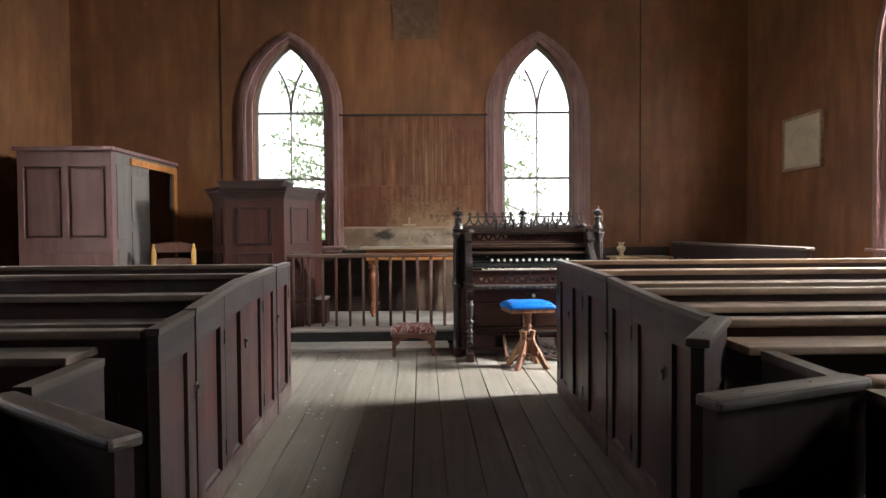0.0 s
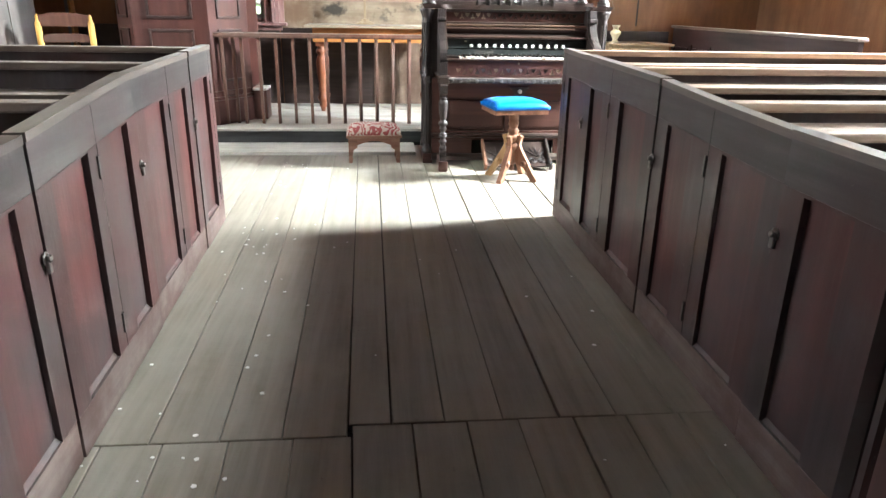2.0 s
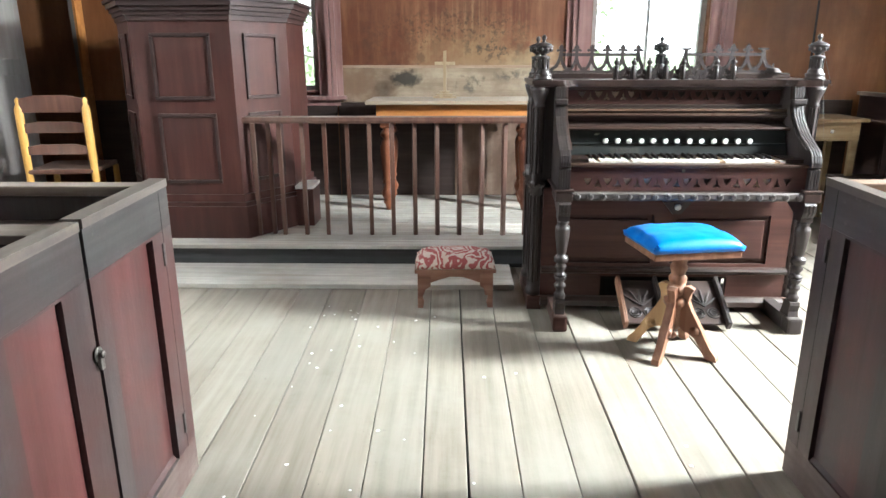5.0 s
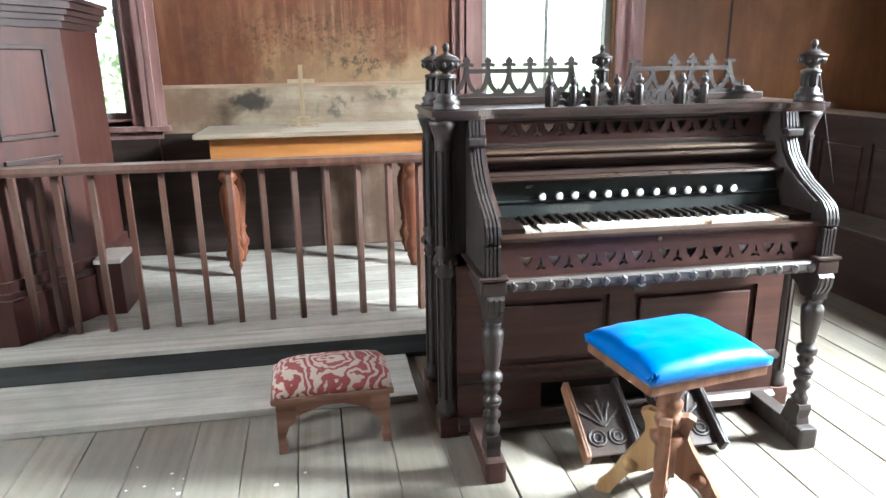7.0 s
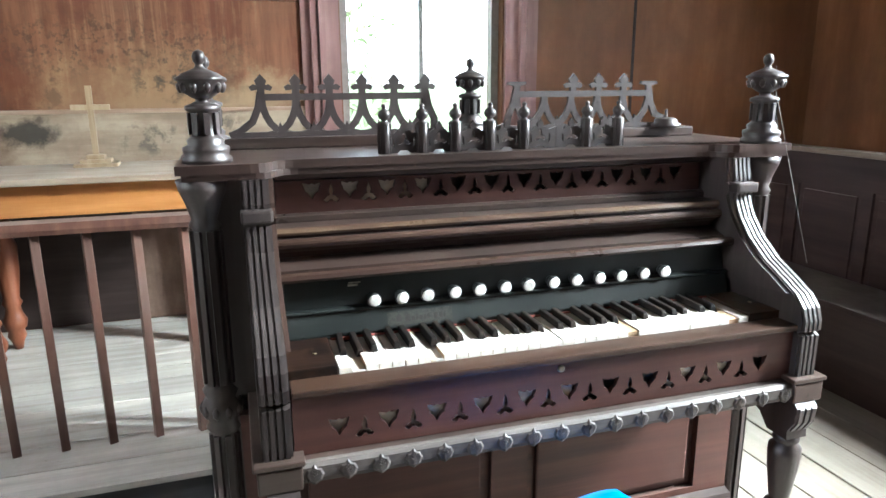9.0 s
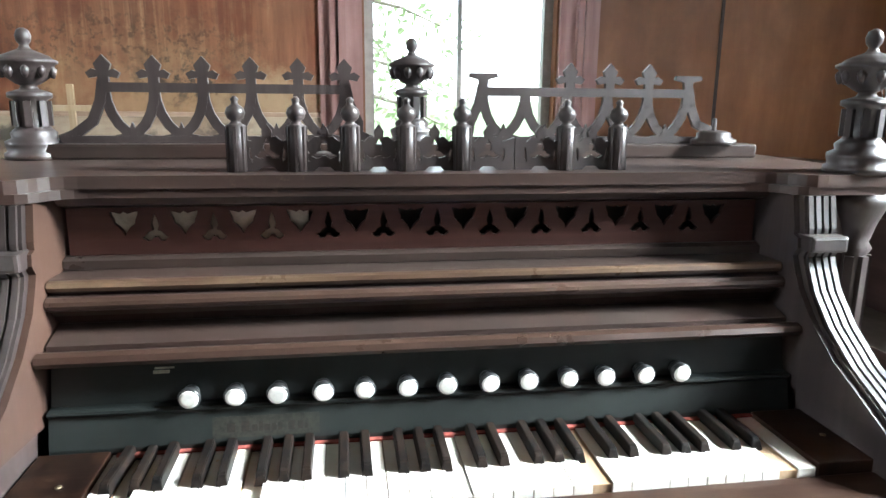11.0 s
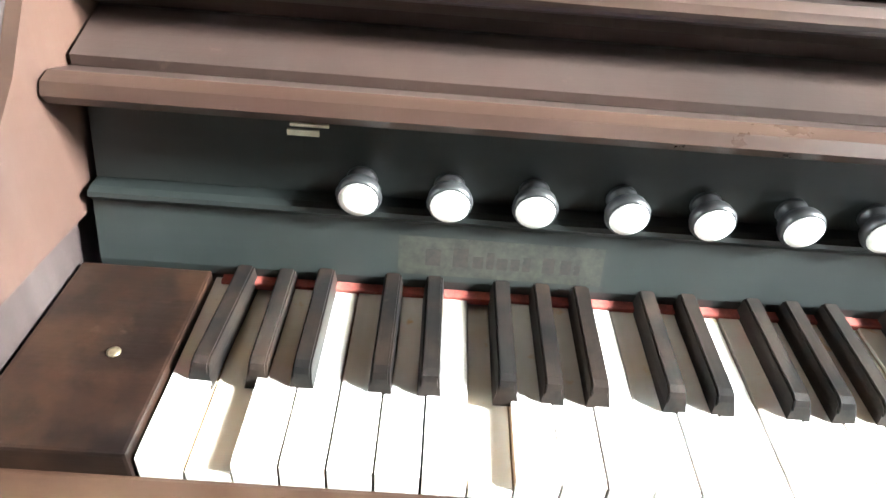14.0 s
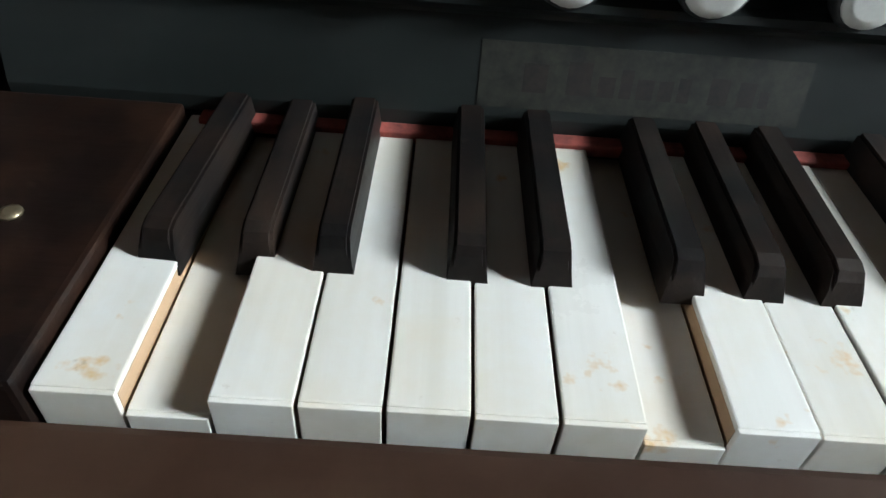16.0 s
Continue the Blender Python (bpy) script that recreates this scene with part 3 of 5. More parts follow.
def pew(x0, x1, y, label, seat=True, ledge=0.0, h=PH):
    """A pew back across the room with its cap, book ledge behind and bench before it."""
    p = thing("pew", label, "pew", ((x0 + x1) / 2, y, 0), group="box pews")
    hw = (x1 - x0) / 2
    n = max(2, round((x1 - x0) / 0.55))
    panelled(p, -hw, hw, 0.0, h - 0.02, n, -0.017, 0.017)
    cp = B()
    box(cp, -hw, hw, -0.04, 0.03, h - 0.02, h + 0.008, 0.007)
    part("cap", cp, M_LEDGE if x0 > 1.15 else M_CAP, p)
    up, cut = (0.04 if x0 > 1.15 else 0.0) + ledge, 0.14 if ledge else 0.0
    part("book_ledge", box(B(), -hw, hw - cut, -0.185 - up * 0.5, -0.018, h - 0.115 + up, h - 0.09 + up, 0.005), M_CAP if x1 < 0 else M_LEDGE, p, "worn wide book ledge")
    if seat:
        part("seat", box(B(), -hw, hw, 0.018, 0.36, 0.40, 0.43, 0.006), M_PULPIT_DARK, p, "dark wooden bench seat")
        part("seat_front", box(B(), -hw, hw, 0.32, 0.34, 0.0, 0.399), M_PEW, p)
    return p


for y, h in ((5.135, 0.893), (4.28, 0.886), (3.44, 0.855), (2.765, 0.808)):
    pew(XL + 0.02, -0.57 - (y - 2.7) * 0.04 - 0.05, y, "dark maroon pew with a worn cap and book ledge", seat=3 < y < 5, ledge=0.045 if y < 3 else 0.0, h=h)
for y, h in ((5.16, 0.90), (4.30, 0.886), (3.46, 0.86), (2.70, 0.835)):
    pew(1.19, XR - 0.02, y, "dark pew with a worn bare wood ledge", seat=3 < y < 5, h=h)
# the rows further back
HB = height_along([(0.0, 0.80), (4.0, 0.80)])
for y in (1.96, 1.1, 0.25, -0.6, -1.45):
    pew(XL + 0.02, -0.60, y, "dark maroon pew with a worn cap", h=0.79)
    pew(1.19, XR - 0.02, y, "dark maroon pew with a worn cap", h=0.81)
BACK = [(0.0, 0.4, [(0.1, 0.3)], []), (0.4, 1.25, [(0.5, 0.72), (0.92, 1.14)], [0.82]), (1.25, 2.1, [(1.35, 1.57), (1.77, 1.99)], [1.67]), (2.1, 2.95, [(2.2, 2.42), (2.62, 2.84)], [2.52]), (2.95, 3.83, [(3.05, 3.3), (3.5, 3.72)], [3.4])]
pew_side("aisle_partition", (-0.55, -1.9, 0), 90, BACK, "maroon panelled pew side with doors along the aisle", HB)
LB = pew_side("aisle_partition", (-0.545, 2.015, 0), 90, [(0.0, 0.32, [(0.08, 0.235)], [])], "short panelled end of a pew side beside its doorway", HB)
latch(LB, 0.305, -0.002, 0.60)
pew_side("aisle_partition", (1.15, 2.34, 0), -90, [(0.0, 0.34, [(0.08, 0.25)], [])], "short panelled end of a pew side beside its doorway", HB)
pew_side("aisle_partition", (1.15, 1.92, 0), -90, BACK, "maroon panelled pew side with doors along the aisle", HB)


def open_door(at, turn, w_, h, label):
    d = thing("pew_door", label, "pew door", at, turn)
    panelled(d, 0.0, w_, 0.05, h - 0.02, 1, 0.0, 0.032)
    part("cap", box(B(), -0.004, w_ + 0.008, -0.014, 0.046, h - 0.02, h + 0.004, 0.009), M_CAP_WORN, d, "worn pale rounded cap")
    for x in (w_ * 0.35, w_ * 0.8):
        part("nail", lathe(B(), [(0.003, 0), (0.003, 0.0008), (0.001, 0.001)], x, 0.016, 8, h + 0.004), M_IRON, d)
    return d


open_door((-0.585, 1.955, 0), -37.5, 0.475, 0.80, "pew door with a worn cap standing open into the aisle")
open_door((1.15, 1.97, 0), 203, 0.40, 0.82, "pew door with a worn cap standing open into the aisle")
open_door((1.165, 2.655, 0), 240, 0.48, 0.852, "pew door with a worn cap standing open into the aisle")

# side pew along the far corner, facing the organ
sp = thing("side_pew", "dark panelled side pew with a bench along it", "pew", (3.24, 8.72, 0), -90)
panelled(sp, 0.0, 2.9, 0.0, 0.94, 7, 0.0, 0.035, mat_f=M_PULPIT_DARK, mat_p=M_PULPIT_DARK)
part("cap", box(B(), 0, 2.92, -0.03, 0.05, 0.94, 0.965, 0.006), M_CAP, sp, "worn cap rail")
part("seat", box(B(), 0.35, 2.9, -0.36, -0.001, 0.36, 0.385, 0.005), M_PULPIT_DARK, sp)
part("seat_front", box(B(), 0.35, 2.9, -0.33, -0.31, 0.0, 0.359), M_PULPIT_DARK, sp)

# ---- closet ----
cl = thing("closet", "dusty rose panelled closet with a grey side and open doorway", "closet", (-2.75, 7.1, 0))
panelled(cl, -0.89, 0.0, 0.93, 1.90, 2, 0.0, 0.075, mat_f=M_CLOSET, mat_p=M_CLOSET)
panelled(cl, -0.89, 0.0, 0.0, 0.929, 2, 0.0, 0.075, mat_f=M_CLOSET, mat_p=M_CLOSET)
part("cornice", box(B(), -0.92, 0.03, -0.03, 0.06, 1.90, 1.94, 0.006), M_CLOSET, cl)
part("side_wall", box(B(), -0.89, -0.86, 0.076, 1.645, 0.0, 1.90), M_CLOSET, cl)
part("closet_top", box(B(), -0.89, -0.046, 0.061, 1.645, 1.901, 1.93), M_CLOSET, cl)
sd = B()
holed(sd, [(0.076, 0.0), (1.645, 0.0), (1.645, 1.90), (0.076, 1.90)], [[(0.86, 0.02), (1.52, 0.02), (1.52, 1.80), (0.86, 1.80)]], "yz", -0.03, 0.0)
part("side_wall", sd, M_CLOSET_GREY, cl, "grey painted side")
for y0, y1, z0, z1 in ((0.10, 0.36, 1.05, 1.78), (0.42, 0.80, 1.22, 1.70), (0.10, 0.36, 0.2, 0.95), (0.42, 0.80, 0.5, 1.12)):
    part("side_panel", box(B(), 0.0, 0.008, y0, y1, z0, z1, 0.003), M_CLOSET_GREY, cl)
tr = B()
box(tr, 0.001, 0.02, 0.40, 1.62, 1.80, 1.87)
box(tr, 0.001, 0.02, 1.52, 1.62, 0.0, 1.799)
part("door_trim", tr, M_ORANGE, cl, "bare orange pine door trim")
part("cornice", box(B(), -0.045, 0.03, 0.061, 1.645, 1.901, 1.94, 0.006), M_CLOSET, cl)

# ---- pulpit ----
pu = thing("pulpit", "dark maroon panelled pulpit with a moulded top on the platform", "pulpit", (-1.47, 7.40, PZ))
HEX = [(-0.30, 0.0), (0.29, 0.0), (0.53, 0.36), (0.53, 0.85), (-0.54, 0.85), (-0.54, 0.36)]


def grown(pts, g, cy=0.42):
    out = []
    for x, y in pts:
        d = math.hypot(x, y - cy)
        out.append((x * (1 + g / d), cy + (y - cy) * (1 + g / d)))
    return out


part("body", prism(B(), HEX, "xy", 0.0, 1.30), M_PULPIT, pu)
pl = B()
prism(pl, grown(HEX, 0.055), "xy", 0.0, 0.20)
part("plinth_moulding", prism(B(), grown(HEX, 0.04), "xy", 0.2005, 0.225), M_PULPIT, pu)
part("plinth_moulding", prism(B(), grown(HEX, 0.02), "xy", 0.2255, 0.27), M_PULPIT, pu)
part("plinth", pl, M_PULPIT, pu)
cr = B()
for g, z0, z1 in ((0.012, 1.29, 1.32), (0.025, 1.32, 1.345), (0.04, 1.345, 1.37), (0.058, 1.37, 1.40), (0.075, 1.40, 1.42)):
    prism(cr, grown(HEX, g), "xy", z0, z1)
part("cornice", cr, M_PULPIT_DARK, pu, "dark stepped moulding")
ds = B()
prism(ds, [(-0.32, 1.42), (0.27, 1.42), (0.31, 1.48), (-0.36, 1.48)], "xz", -0.06, 0.42)
part("reading_desk", ds, M_PULPIT_DARK, pu, "dark reading desk top")


def face_panel(p, q, u0, u1, z0, z1):
    """A raised panel with its moulding on the pulpit's face from p to q."""
    d = Vector((q[0] - p[0], q[1] - p[1], 0))
    L = d.length
    m = Matrix.Translation((p[0], p[1], 0)) @ Matrix.Rotation(math.atan2(d.y, d.x), 4, "Z")
    fr = B()
    for x0, x1, a, b in ((u0 * L, u1 * L, z1 - 0.02, z1), (u0 * L, u1 * L, z0, z0 + 0.02), (u0 * L, u0 * L + 0.02, z0 + 0.02, z1 - 0.02), (u1 * L - 0.02, u1 * L, z0 + 0.02, z1 - 0.02)):
        box(fr, x0, x1, -0.014, -0.001, a, b, 0.003, m)
    part("panel_moulding", fr, M_PULPIT_DARK, pu)
    part("panel", box(B(), u0 * L + 0.022, u1 * L - 0.022, -0.006, -0.001, z0 + 0.022, z1 - 0.022, 0.002, m), M_PULPIT, pu)


for i in range(3):
    p, q = ((HEX[0], HEX[1]), (HEX[1], HEX[2]), (HEX[5], HEX[0]))[i]
    face_panel(p, q, 0.2, 0.8, 0.84, 1.22)
    face_panel(p, q, 0.2, 0.8, 0.34, 0.76)

# small box step beside the pulpit
st_ = thing("box_step", "small maroon box step with a white top", "step", (-0.87, 7.80, PZ))
part("box", box(B(), -0.05, 0.06, -0.12, 0.1, 0.0, 0.25, 0.004), M_PULPIT, st_)
part("top", box(B(), -0.055, 0.065, -0.13, 0.1, 0.25, 0.272, 0.004), M_WHITE, st_, "white painted top")

# ---- altar rail ----
rl = thing("altar_rail", "dark wooden altar rail with square balusters", "railing", (0, BALY, PZ))
hr = B()
prism(hr, [(-0.035, 0.70), (0.035, 0.70), (0.038, 0.715), (0.03, 0.735), (0.0, 0.742), (-0.03, 0.735), (-0.038, 0.715)], "yz", -1.19, 0.62)
part("handrail", hr, M_RAIL, rl, "rounded dark handrail")
bal = part("baluster", box(B(), -0.0125, 0.0125, -0.0125, 0.0125, 0.0, 0.70, 0.002), M_RAIL, rl)
bal.matrix_basis = pose(-0.95, 0, 0)
for i in range(11):
    share(bal, "baluster", rl, pose(-0.81 + i * 0.1375, 0.003 * math.sin(i * 4), 0, 0, 0, i * 3))
for x, y in ((-1.10, -0.03), (-1.02, 0.02)):
    share(bal, "baluster", rl, pose(x, y, 0))

# ---- altar table ----
TB = (-0.50, 8.06)
tb = thing("altar_table", "orange pine altar table with turned legs and dusty top", "table", (*TB, PZ))
part("tabletop", box(B(), 0.0, 1.26, 0.0, 0.55, 0.765, 0.79, 0.006), M_TABLETOP, tb, "dusty grey-brown top")
ap = B()
box(ap, 0.07, 1.19, 0.06, 0.08, 0.64, 0.765)
box(ap, 0.07, 1.19, 0.47, 0.49, 0.64, 0.765)
box(ap, 0.07, 0.09, 0.081, 0.469, 0.64, 0.765)
box(ap, 1.17, 1.19, 0.081, 0.469, 0.64, 0.765)
part("apron", ap, M_ORANGE, tb)
LEG = [(0.012, 0), (0.016, 0.03), (0.026, 0.06), (0.022, 0.085), (0.03, 0.10), (0.034, 0.13), (0.024, 0.16), (0.02, 0.19), (0.028, 0.21), (0.022, 0.23), (0.033, 0.36), (0.036, 0.46), (0.028, 0.50), (0.018, 0.52), (0.034, 0.545), (0.03, 0.57), (0.018, 0.585), (0.03, 0.605)]
LEG = [(r * 1.45, z) for r, z in LEG]
leg = None
for x, y in ((0.135, 0.126), (1.125, 0.126), (0.135, 0.424), (1.125, 0.424)):
    if leg is None:
        b_ = lathe(B(), LEG)
        box(b_, -0.044, 0.044, -0.044, 0.044, 0.60, 0.764, 0.003)
        leg = part("leg", b_, wood("turned_leg_wood", (0.09, 0.028, 0.014), (0.15, 0.05, 0.024), (0.21, 0.08, 0.04), "z", 22, 0.4, 0.15), tb, "turned leg")
        leg.matrix_basis = pose(x, y, 0)
    else:
        share(leg, "leg", tb, pose(x, y, 0))
cx = thing("cross", "small plain wooden cross on a stepped base", "cross", (0.045, 8.45, PZ + 0.79))
cb = B()
box(cb, -0.085, 0.085, -0.05, 0.05, 0.0, 0.016, 0.002)
box(cb, -0.06, 0.06, -0.038, 0.038, 0.016, 0.032, 0.002)
box(cb, -0.035, 0.035, -0.026, 0.026, 0.032, 0.05, 0.002)
part("base", cb, M_CROSS, cx)
part("upright", box(B(), -0.012, 0.012, -0.008, 0.008, 0.05, 0.335, 0.002), M_CROSS, cx)
part("arm", box(B(), -0.075, 0.075, -0.0085, 0.0085, 0.235, 0.258, 0.002), M_CROSS, cx)

# ---- ladder-back chair ----
ch = thing("chair", "yellow wooden ladder-back chair beside the pulpit", "chair", (-2.30, 7.55, PZ), 8)
for x in (-0.19, 0.19):
    part("back_post", lathe(B(), [(0.016, 0), (0.02, 0.35), (0.024, 0.6), (0.024, 0.79), (0.012, 0.82), (0.016, 0.84), (0.002, 0.86)], x, -0.18, 12), M_YELLOW, ch)
    part("leg", lathe(B(), [(0.016, 0), (0.02, 0.2), (0.018, 0.4)], x, 0.18, 12), M_YELLOW, ch)
for z, h in ((0.52, 0.06), (0.65, 0.065), (0.77, 0.10)):
    sl = B()
    prism(sl, [(-0.18, z), (0.18, z), (0.18, z + h * 0.8), (0.09, z + h), (-0.09, z + h), (-0.18, z + h * 0.8)], "xz", -0.19, -0.175)
    part("slat", sl, M_RAIL, ch)
part("seat", box(B(), -0.2, 0.2, -0.2, 0.2, 0.40, 0.43, 0.01), M_RAIL, ch)
for y in (-0.18, 0.18):
    part("stretcher", box(B(), -0.18, 0.18, y - 0.01, y + 0.01, 0.18, 0.205, 0.005), M_YELLOW, ch)

# ---- small desk with a vase ----
dk = thing("side_desk", "small tan wooden desk against the wall", "desk", (2.72, 8.42, 0))
part("desk_top", box(B(), -0.32, 0.34, -0.20, 0.24, 0.775, 0.80, 0.006), M_TAN, dk)
db = B()
box(db, -0.28, 0.30, -0.16, 0.22, 0.64, 0.775, 0.003)
part("body", db, M_TAN, dk)
part("drawer", box(B(), -0.22, 0.24, -0.172, -0.161, 0.66, 0.755, 0.003), M_TAN, dk)
for x in (-0.05, 0.09):
    part("knob", lathe(B(), [(0.008, 0), (0.014, 0.012), (0.008, 0.022)], seg=10, m=pose(x, -0.172, 0.71, 90)), M_WHITE, dk)
for x in (-0.255, 0.275):
    for y in (-0.135, 0.195):
        part("leg", prism(B(), [(x - 0.014, 0.0), (x + 0.014, 0.0), (x + 0.022, 0.64), (x - 0.022, 0.64)], "xz", y - 0.02, y + 0.02), M_TAN, dk)
va = thing("vase", "cream-yellow glazed vase on the desk", "vase", (2.50, 8.36, 0.80))
part("body", lathe(B(), [(0.035, 0), (0.04, 0.006), (0.022, 0.03), (0.03, 0.05), (0.052, 0.085), (0.05, 0.105), (0.026, 0.125), (0.024, 0.135), (0.045, 0.165), (0.041, 0.166), (0.02, 0.14)], seg=20), M_VASE, va)

# notice board on the side wall
nb = thing("notice_board", "cream framed notice board hung on the side wall", "notice board", (XR, 7.5, 1.75))
part("panel", box(B(), -0.03, -0.006, -0.33, 0.33, 0.0, 0.50, 0.002), M_BOARD, nb)
fb = B()
for y0, y1, z0, z1 in ((-0.36, 0.36, -0.03, 0.0), (-0.36, 0.36, 0.50, 0.53), (-0.36, -0.33, 0.0, 0.5), (0.33, 0.36, 0.0, 0.5)):
    box(fb, -0.04, -0.001, y0, y1, z0, z1, 0.003)
part("frame", fb, M_LEDGE, nb)

# footstool
fs = thing("footstool", "low wooden footstool with red floral cushion", "footstool", (0.13, 6.66, 0.0), 2)
def cushion(bm, hx, hy, z0, z1, n=14, crown=0.6, wobble=0.0):
    """A stuffed pad: rounded edges, a crowned and slightly uneven top."""
    grid = []
    for i in range(n + 1):
        row_ = []
        for j in range(n + 1):
            u, v = 2 * i / n - 1, 2 * j / n - 1
            e = (1 - abs(u) ** 5) * (1 - abs(v) ** 5)
            z = z0 + (z1 - z0) * (0.35 + 0.65 * max(e, 0) ** 0.45 * (crown + (1 - crown) * (1 - (u * u + v * v) / 2)))
            z += wobble * noise.noise(Vector((u * 3.1, v * 3.7, 1.3)))
            row_.append(bm.verts.new((hx * u, hy * v, z)))
        grid.append(row_)
    for i in range(n):
        for j in range(n):
            bm.faces.new((grid[i][j], grid[i + 1][j], grid[i + 1][j + 1], grid[i][j + 1])).smooth = True
    rim = [grid[i][0] for i in range(n)] + [grid[n][j] for j in range(n)] + [grid[i][n] for i in range(n, 0, -1)] + [grid[0][j] for j in range(n, 0, -1)]
    low = [bm.verts.new((v.co.x * 0.985, v.co.y * 0.985, z0)) for v in rim]
    for i in range(len(rim)):
        k = (i + 1) % len(rim)
        bm.faces.new((rim[i], low[i], low[k], rim[k])).smooth = True
    bm.faces.new(low)
    return bm


# red floral cloth and blue satin
M_FLORAL, nt, bs = nodes_of("red_floral_cloth")
tc = nt.nodes.new("ShaderNodeTexCoord")
warp = nt.nodes.new("ShaderNodeTexWave")
warp.wave_type, warp.rings_direction = "RINGS", "Z"
warp.inputs["Scale"].default_value, warp.inputs["Distortion"].default_value, warp.inputs["Detail"].default_value, warp.inputs["Detail Scale"].default_value = 9.0, 14.0, 2.0, 1.6
nt.links.new(tc.outputs["Object"], warp.inputs["Vector"])
thr = noise_tex(nt, tc.outputs["Object"], 260.0, 2.0)
pat = ramp(nt, warp.outputs["Fac"], ((0.44, (0.30, 0.03, 0.035)), (0.56, (0.58, 0.49, 0.42))))
nt.links.new(mix(nt, 0.18, pat, ramp(nt, thr, ((0.3, (0.2, 0.05, 0.05)), (0.7, (0.6, 0.5, 0.45))))), bs.inputs["Base Color"])
bs.inputs["Roughness"].default_value = 0.85
bp = nt.nodes.new("ShaderNodeBump")
bp.inputs["Strength"].default_value, bp.inputs["Distance"].default_value = 0.3, 0.002
nt.links.new(thr, bp.inputs["Height"]), nt.links.new(bp.outputs[0], bs.inputs["Normal"])

M_BLUE, nt, bs = nodes_of("blue_satin")
tc = nt.nodes.new("ShaderNodeTexCoord")
n1 = noise_tex(nt, tc.outputs["Object"], 9.0, 3.0)
nt.links.new(ramp(nt, n1, ((0.3, (0.0, 0.10, 0.38)), (0.7, (0.0, 0.14, 0.50)))), bs.inputs["Base Color"])
bs.inputs["Roughness"].default_value, bs.inputs["Sheen Weight"].default_value, bs.inputs["Sheen Roughness"].default_value = 0.38, 0.05, 0.4
bs.inputs["Specular IOR Level"].default_value = 0.35
bp = nt.nodes.new("ShaderNodeBump")
bp.inputs["Strength"].default_value, bp.inputs["Distance"].default_value = 0.35, 0.01
nt.links.new(n1, bp.inputs["Height"]), nt.links.new(bp.outputs[0], bs.inputs["Normal"])

M_STOOL = wood("stool_walnut", (0.11, 0.045, 0.025), (0.17, 0.078, 0.044), (0.24, 0.125, 0.075), "z", 26, 0.42, 0.2, dust=0.2, vary=0.1)
M_STOOL_PALE = wood("stool_worn_leg", (0.22, 0.12, 0.05), (0.31, 0.185, 0.085), (0.38, 0.25, 0.13), "z", 26, 0.45, 0.2, vary=0.1)
M_FOOTSTOOL = wood("footstool_wood", (0.14, 0.062, 0.04), (0.21, 0.105, 0.07), (0.28, 0.155, 0.11), "x", 26, 0.45, 0.2, dust=0.3, vary=0.05)

# ---- footstool ----
FW, FD = 0.205, 0.115
top = B()
box(top, -FW, FW, -FD, FD, 0.185, 0.207, 0.006)
part("seat_board", top, M_FOOTSTOOL, fs)
for y0 in (-FD + 0.012, FD - 0.030):
    a_ = B()
    prism(a_, [(-0.165, 0.184), (-0.165, 0.13), (-0.12, 0.135), (-0.08, 0.15), (-0.03, 0.165), (0.03, 0.165), (0.08, 0.15), (0.12, 0.135), (0.165, 0.13), (0.165, 0.184)], "xz", y0, y0 + 0.018)
    part("apron", a_, M_FOOTSTOOL, fs)
for sx in (-1, 1):
    o = [(0.19, 0.184), (0.19, 0.0), (0.165, 0.0), (0.158, 0.03), (0.166, 0.06), (0.15, 0.10), (0.125, 0.115), (0.125, 0.184)]
    for y0 in (-FD + 0.010, FD - 0.034):
        part("leg", prism(B(), [(sx * x, z) for x, z in o], "xz", y0, y0 + 0.024), M_FOOTSTOOL, fs)
part("cushion", cushion(B(), FW - 0.008, FD - 0.006, 0.207, 0.285, 14, 0.72, 0.004), M_FLORAL, fs, "red and cream floral cushion")

# ---- organ stool ----
so = thing("organ_stool", "carved walnut organ stool with torn blue satin seat", "stool", (1.075, 6.06, 0), 9)
part("seat_frame", box(B(), -0.183, 0.183, -0.151, 0.151, 0.455, 0.488, 0.004), M_STOOL, so)
part("cushion", cushion(B(), 0.190, 0.160, 0.486, 0.546, 18, 0.86, 0.005), M_BLUE, so, "shiny blue satin seat pad, torn at one corner")
tear = B()
for i in range(6):
    a = i * 1.1
    prism(tear, [(0, 0), (0.012 + 0.004 * (i % 3), 0.006), (0.01, 0.022)], "xz", -0.002, 0.002, pose(-0.185 + 0.008 * math.cos(a), -0.158, 0.496 + 0.006 * i, 10 * i, 30 * i, 40 * i))
part("torn_cloth", tear, M_BLUE, so, "frayed torn cloth")
part("screw_post", lathe(B(), [(0.018, 0.10), (0.03, 0.11), (0.034, 0.13), (0.034, 0.20), (0.05, 0.22), (0.05, 0.245), (0.03, 0.255), (0.038, 0.27), (0.042, 0.285), (0.038, 0.30), (0.028, 0.305), (0.036, 0.32), (0.038, 0.335), (0.03, 0.345), (0.027, 0.35), (0.034, 0.37), (0.036, 0.385), (0.03, 0.395), (0.034, 0.41), (0.034, 0.45), (0.06, 0.4545)], seg=24), M_STOOL, so, "turned post")
part("pendant", lathe(B(), [(0.004, 0.055), (0.014, 0.062), (0.018, 0.075), (0.01, 0.088), (0.018, 0.10)], seg=16), M_STOOL, so)
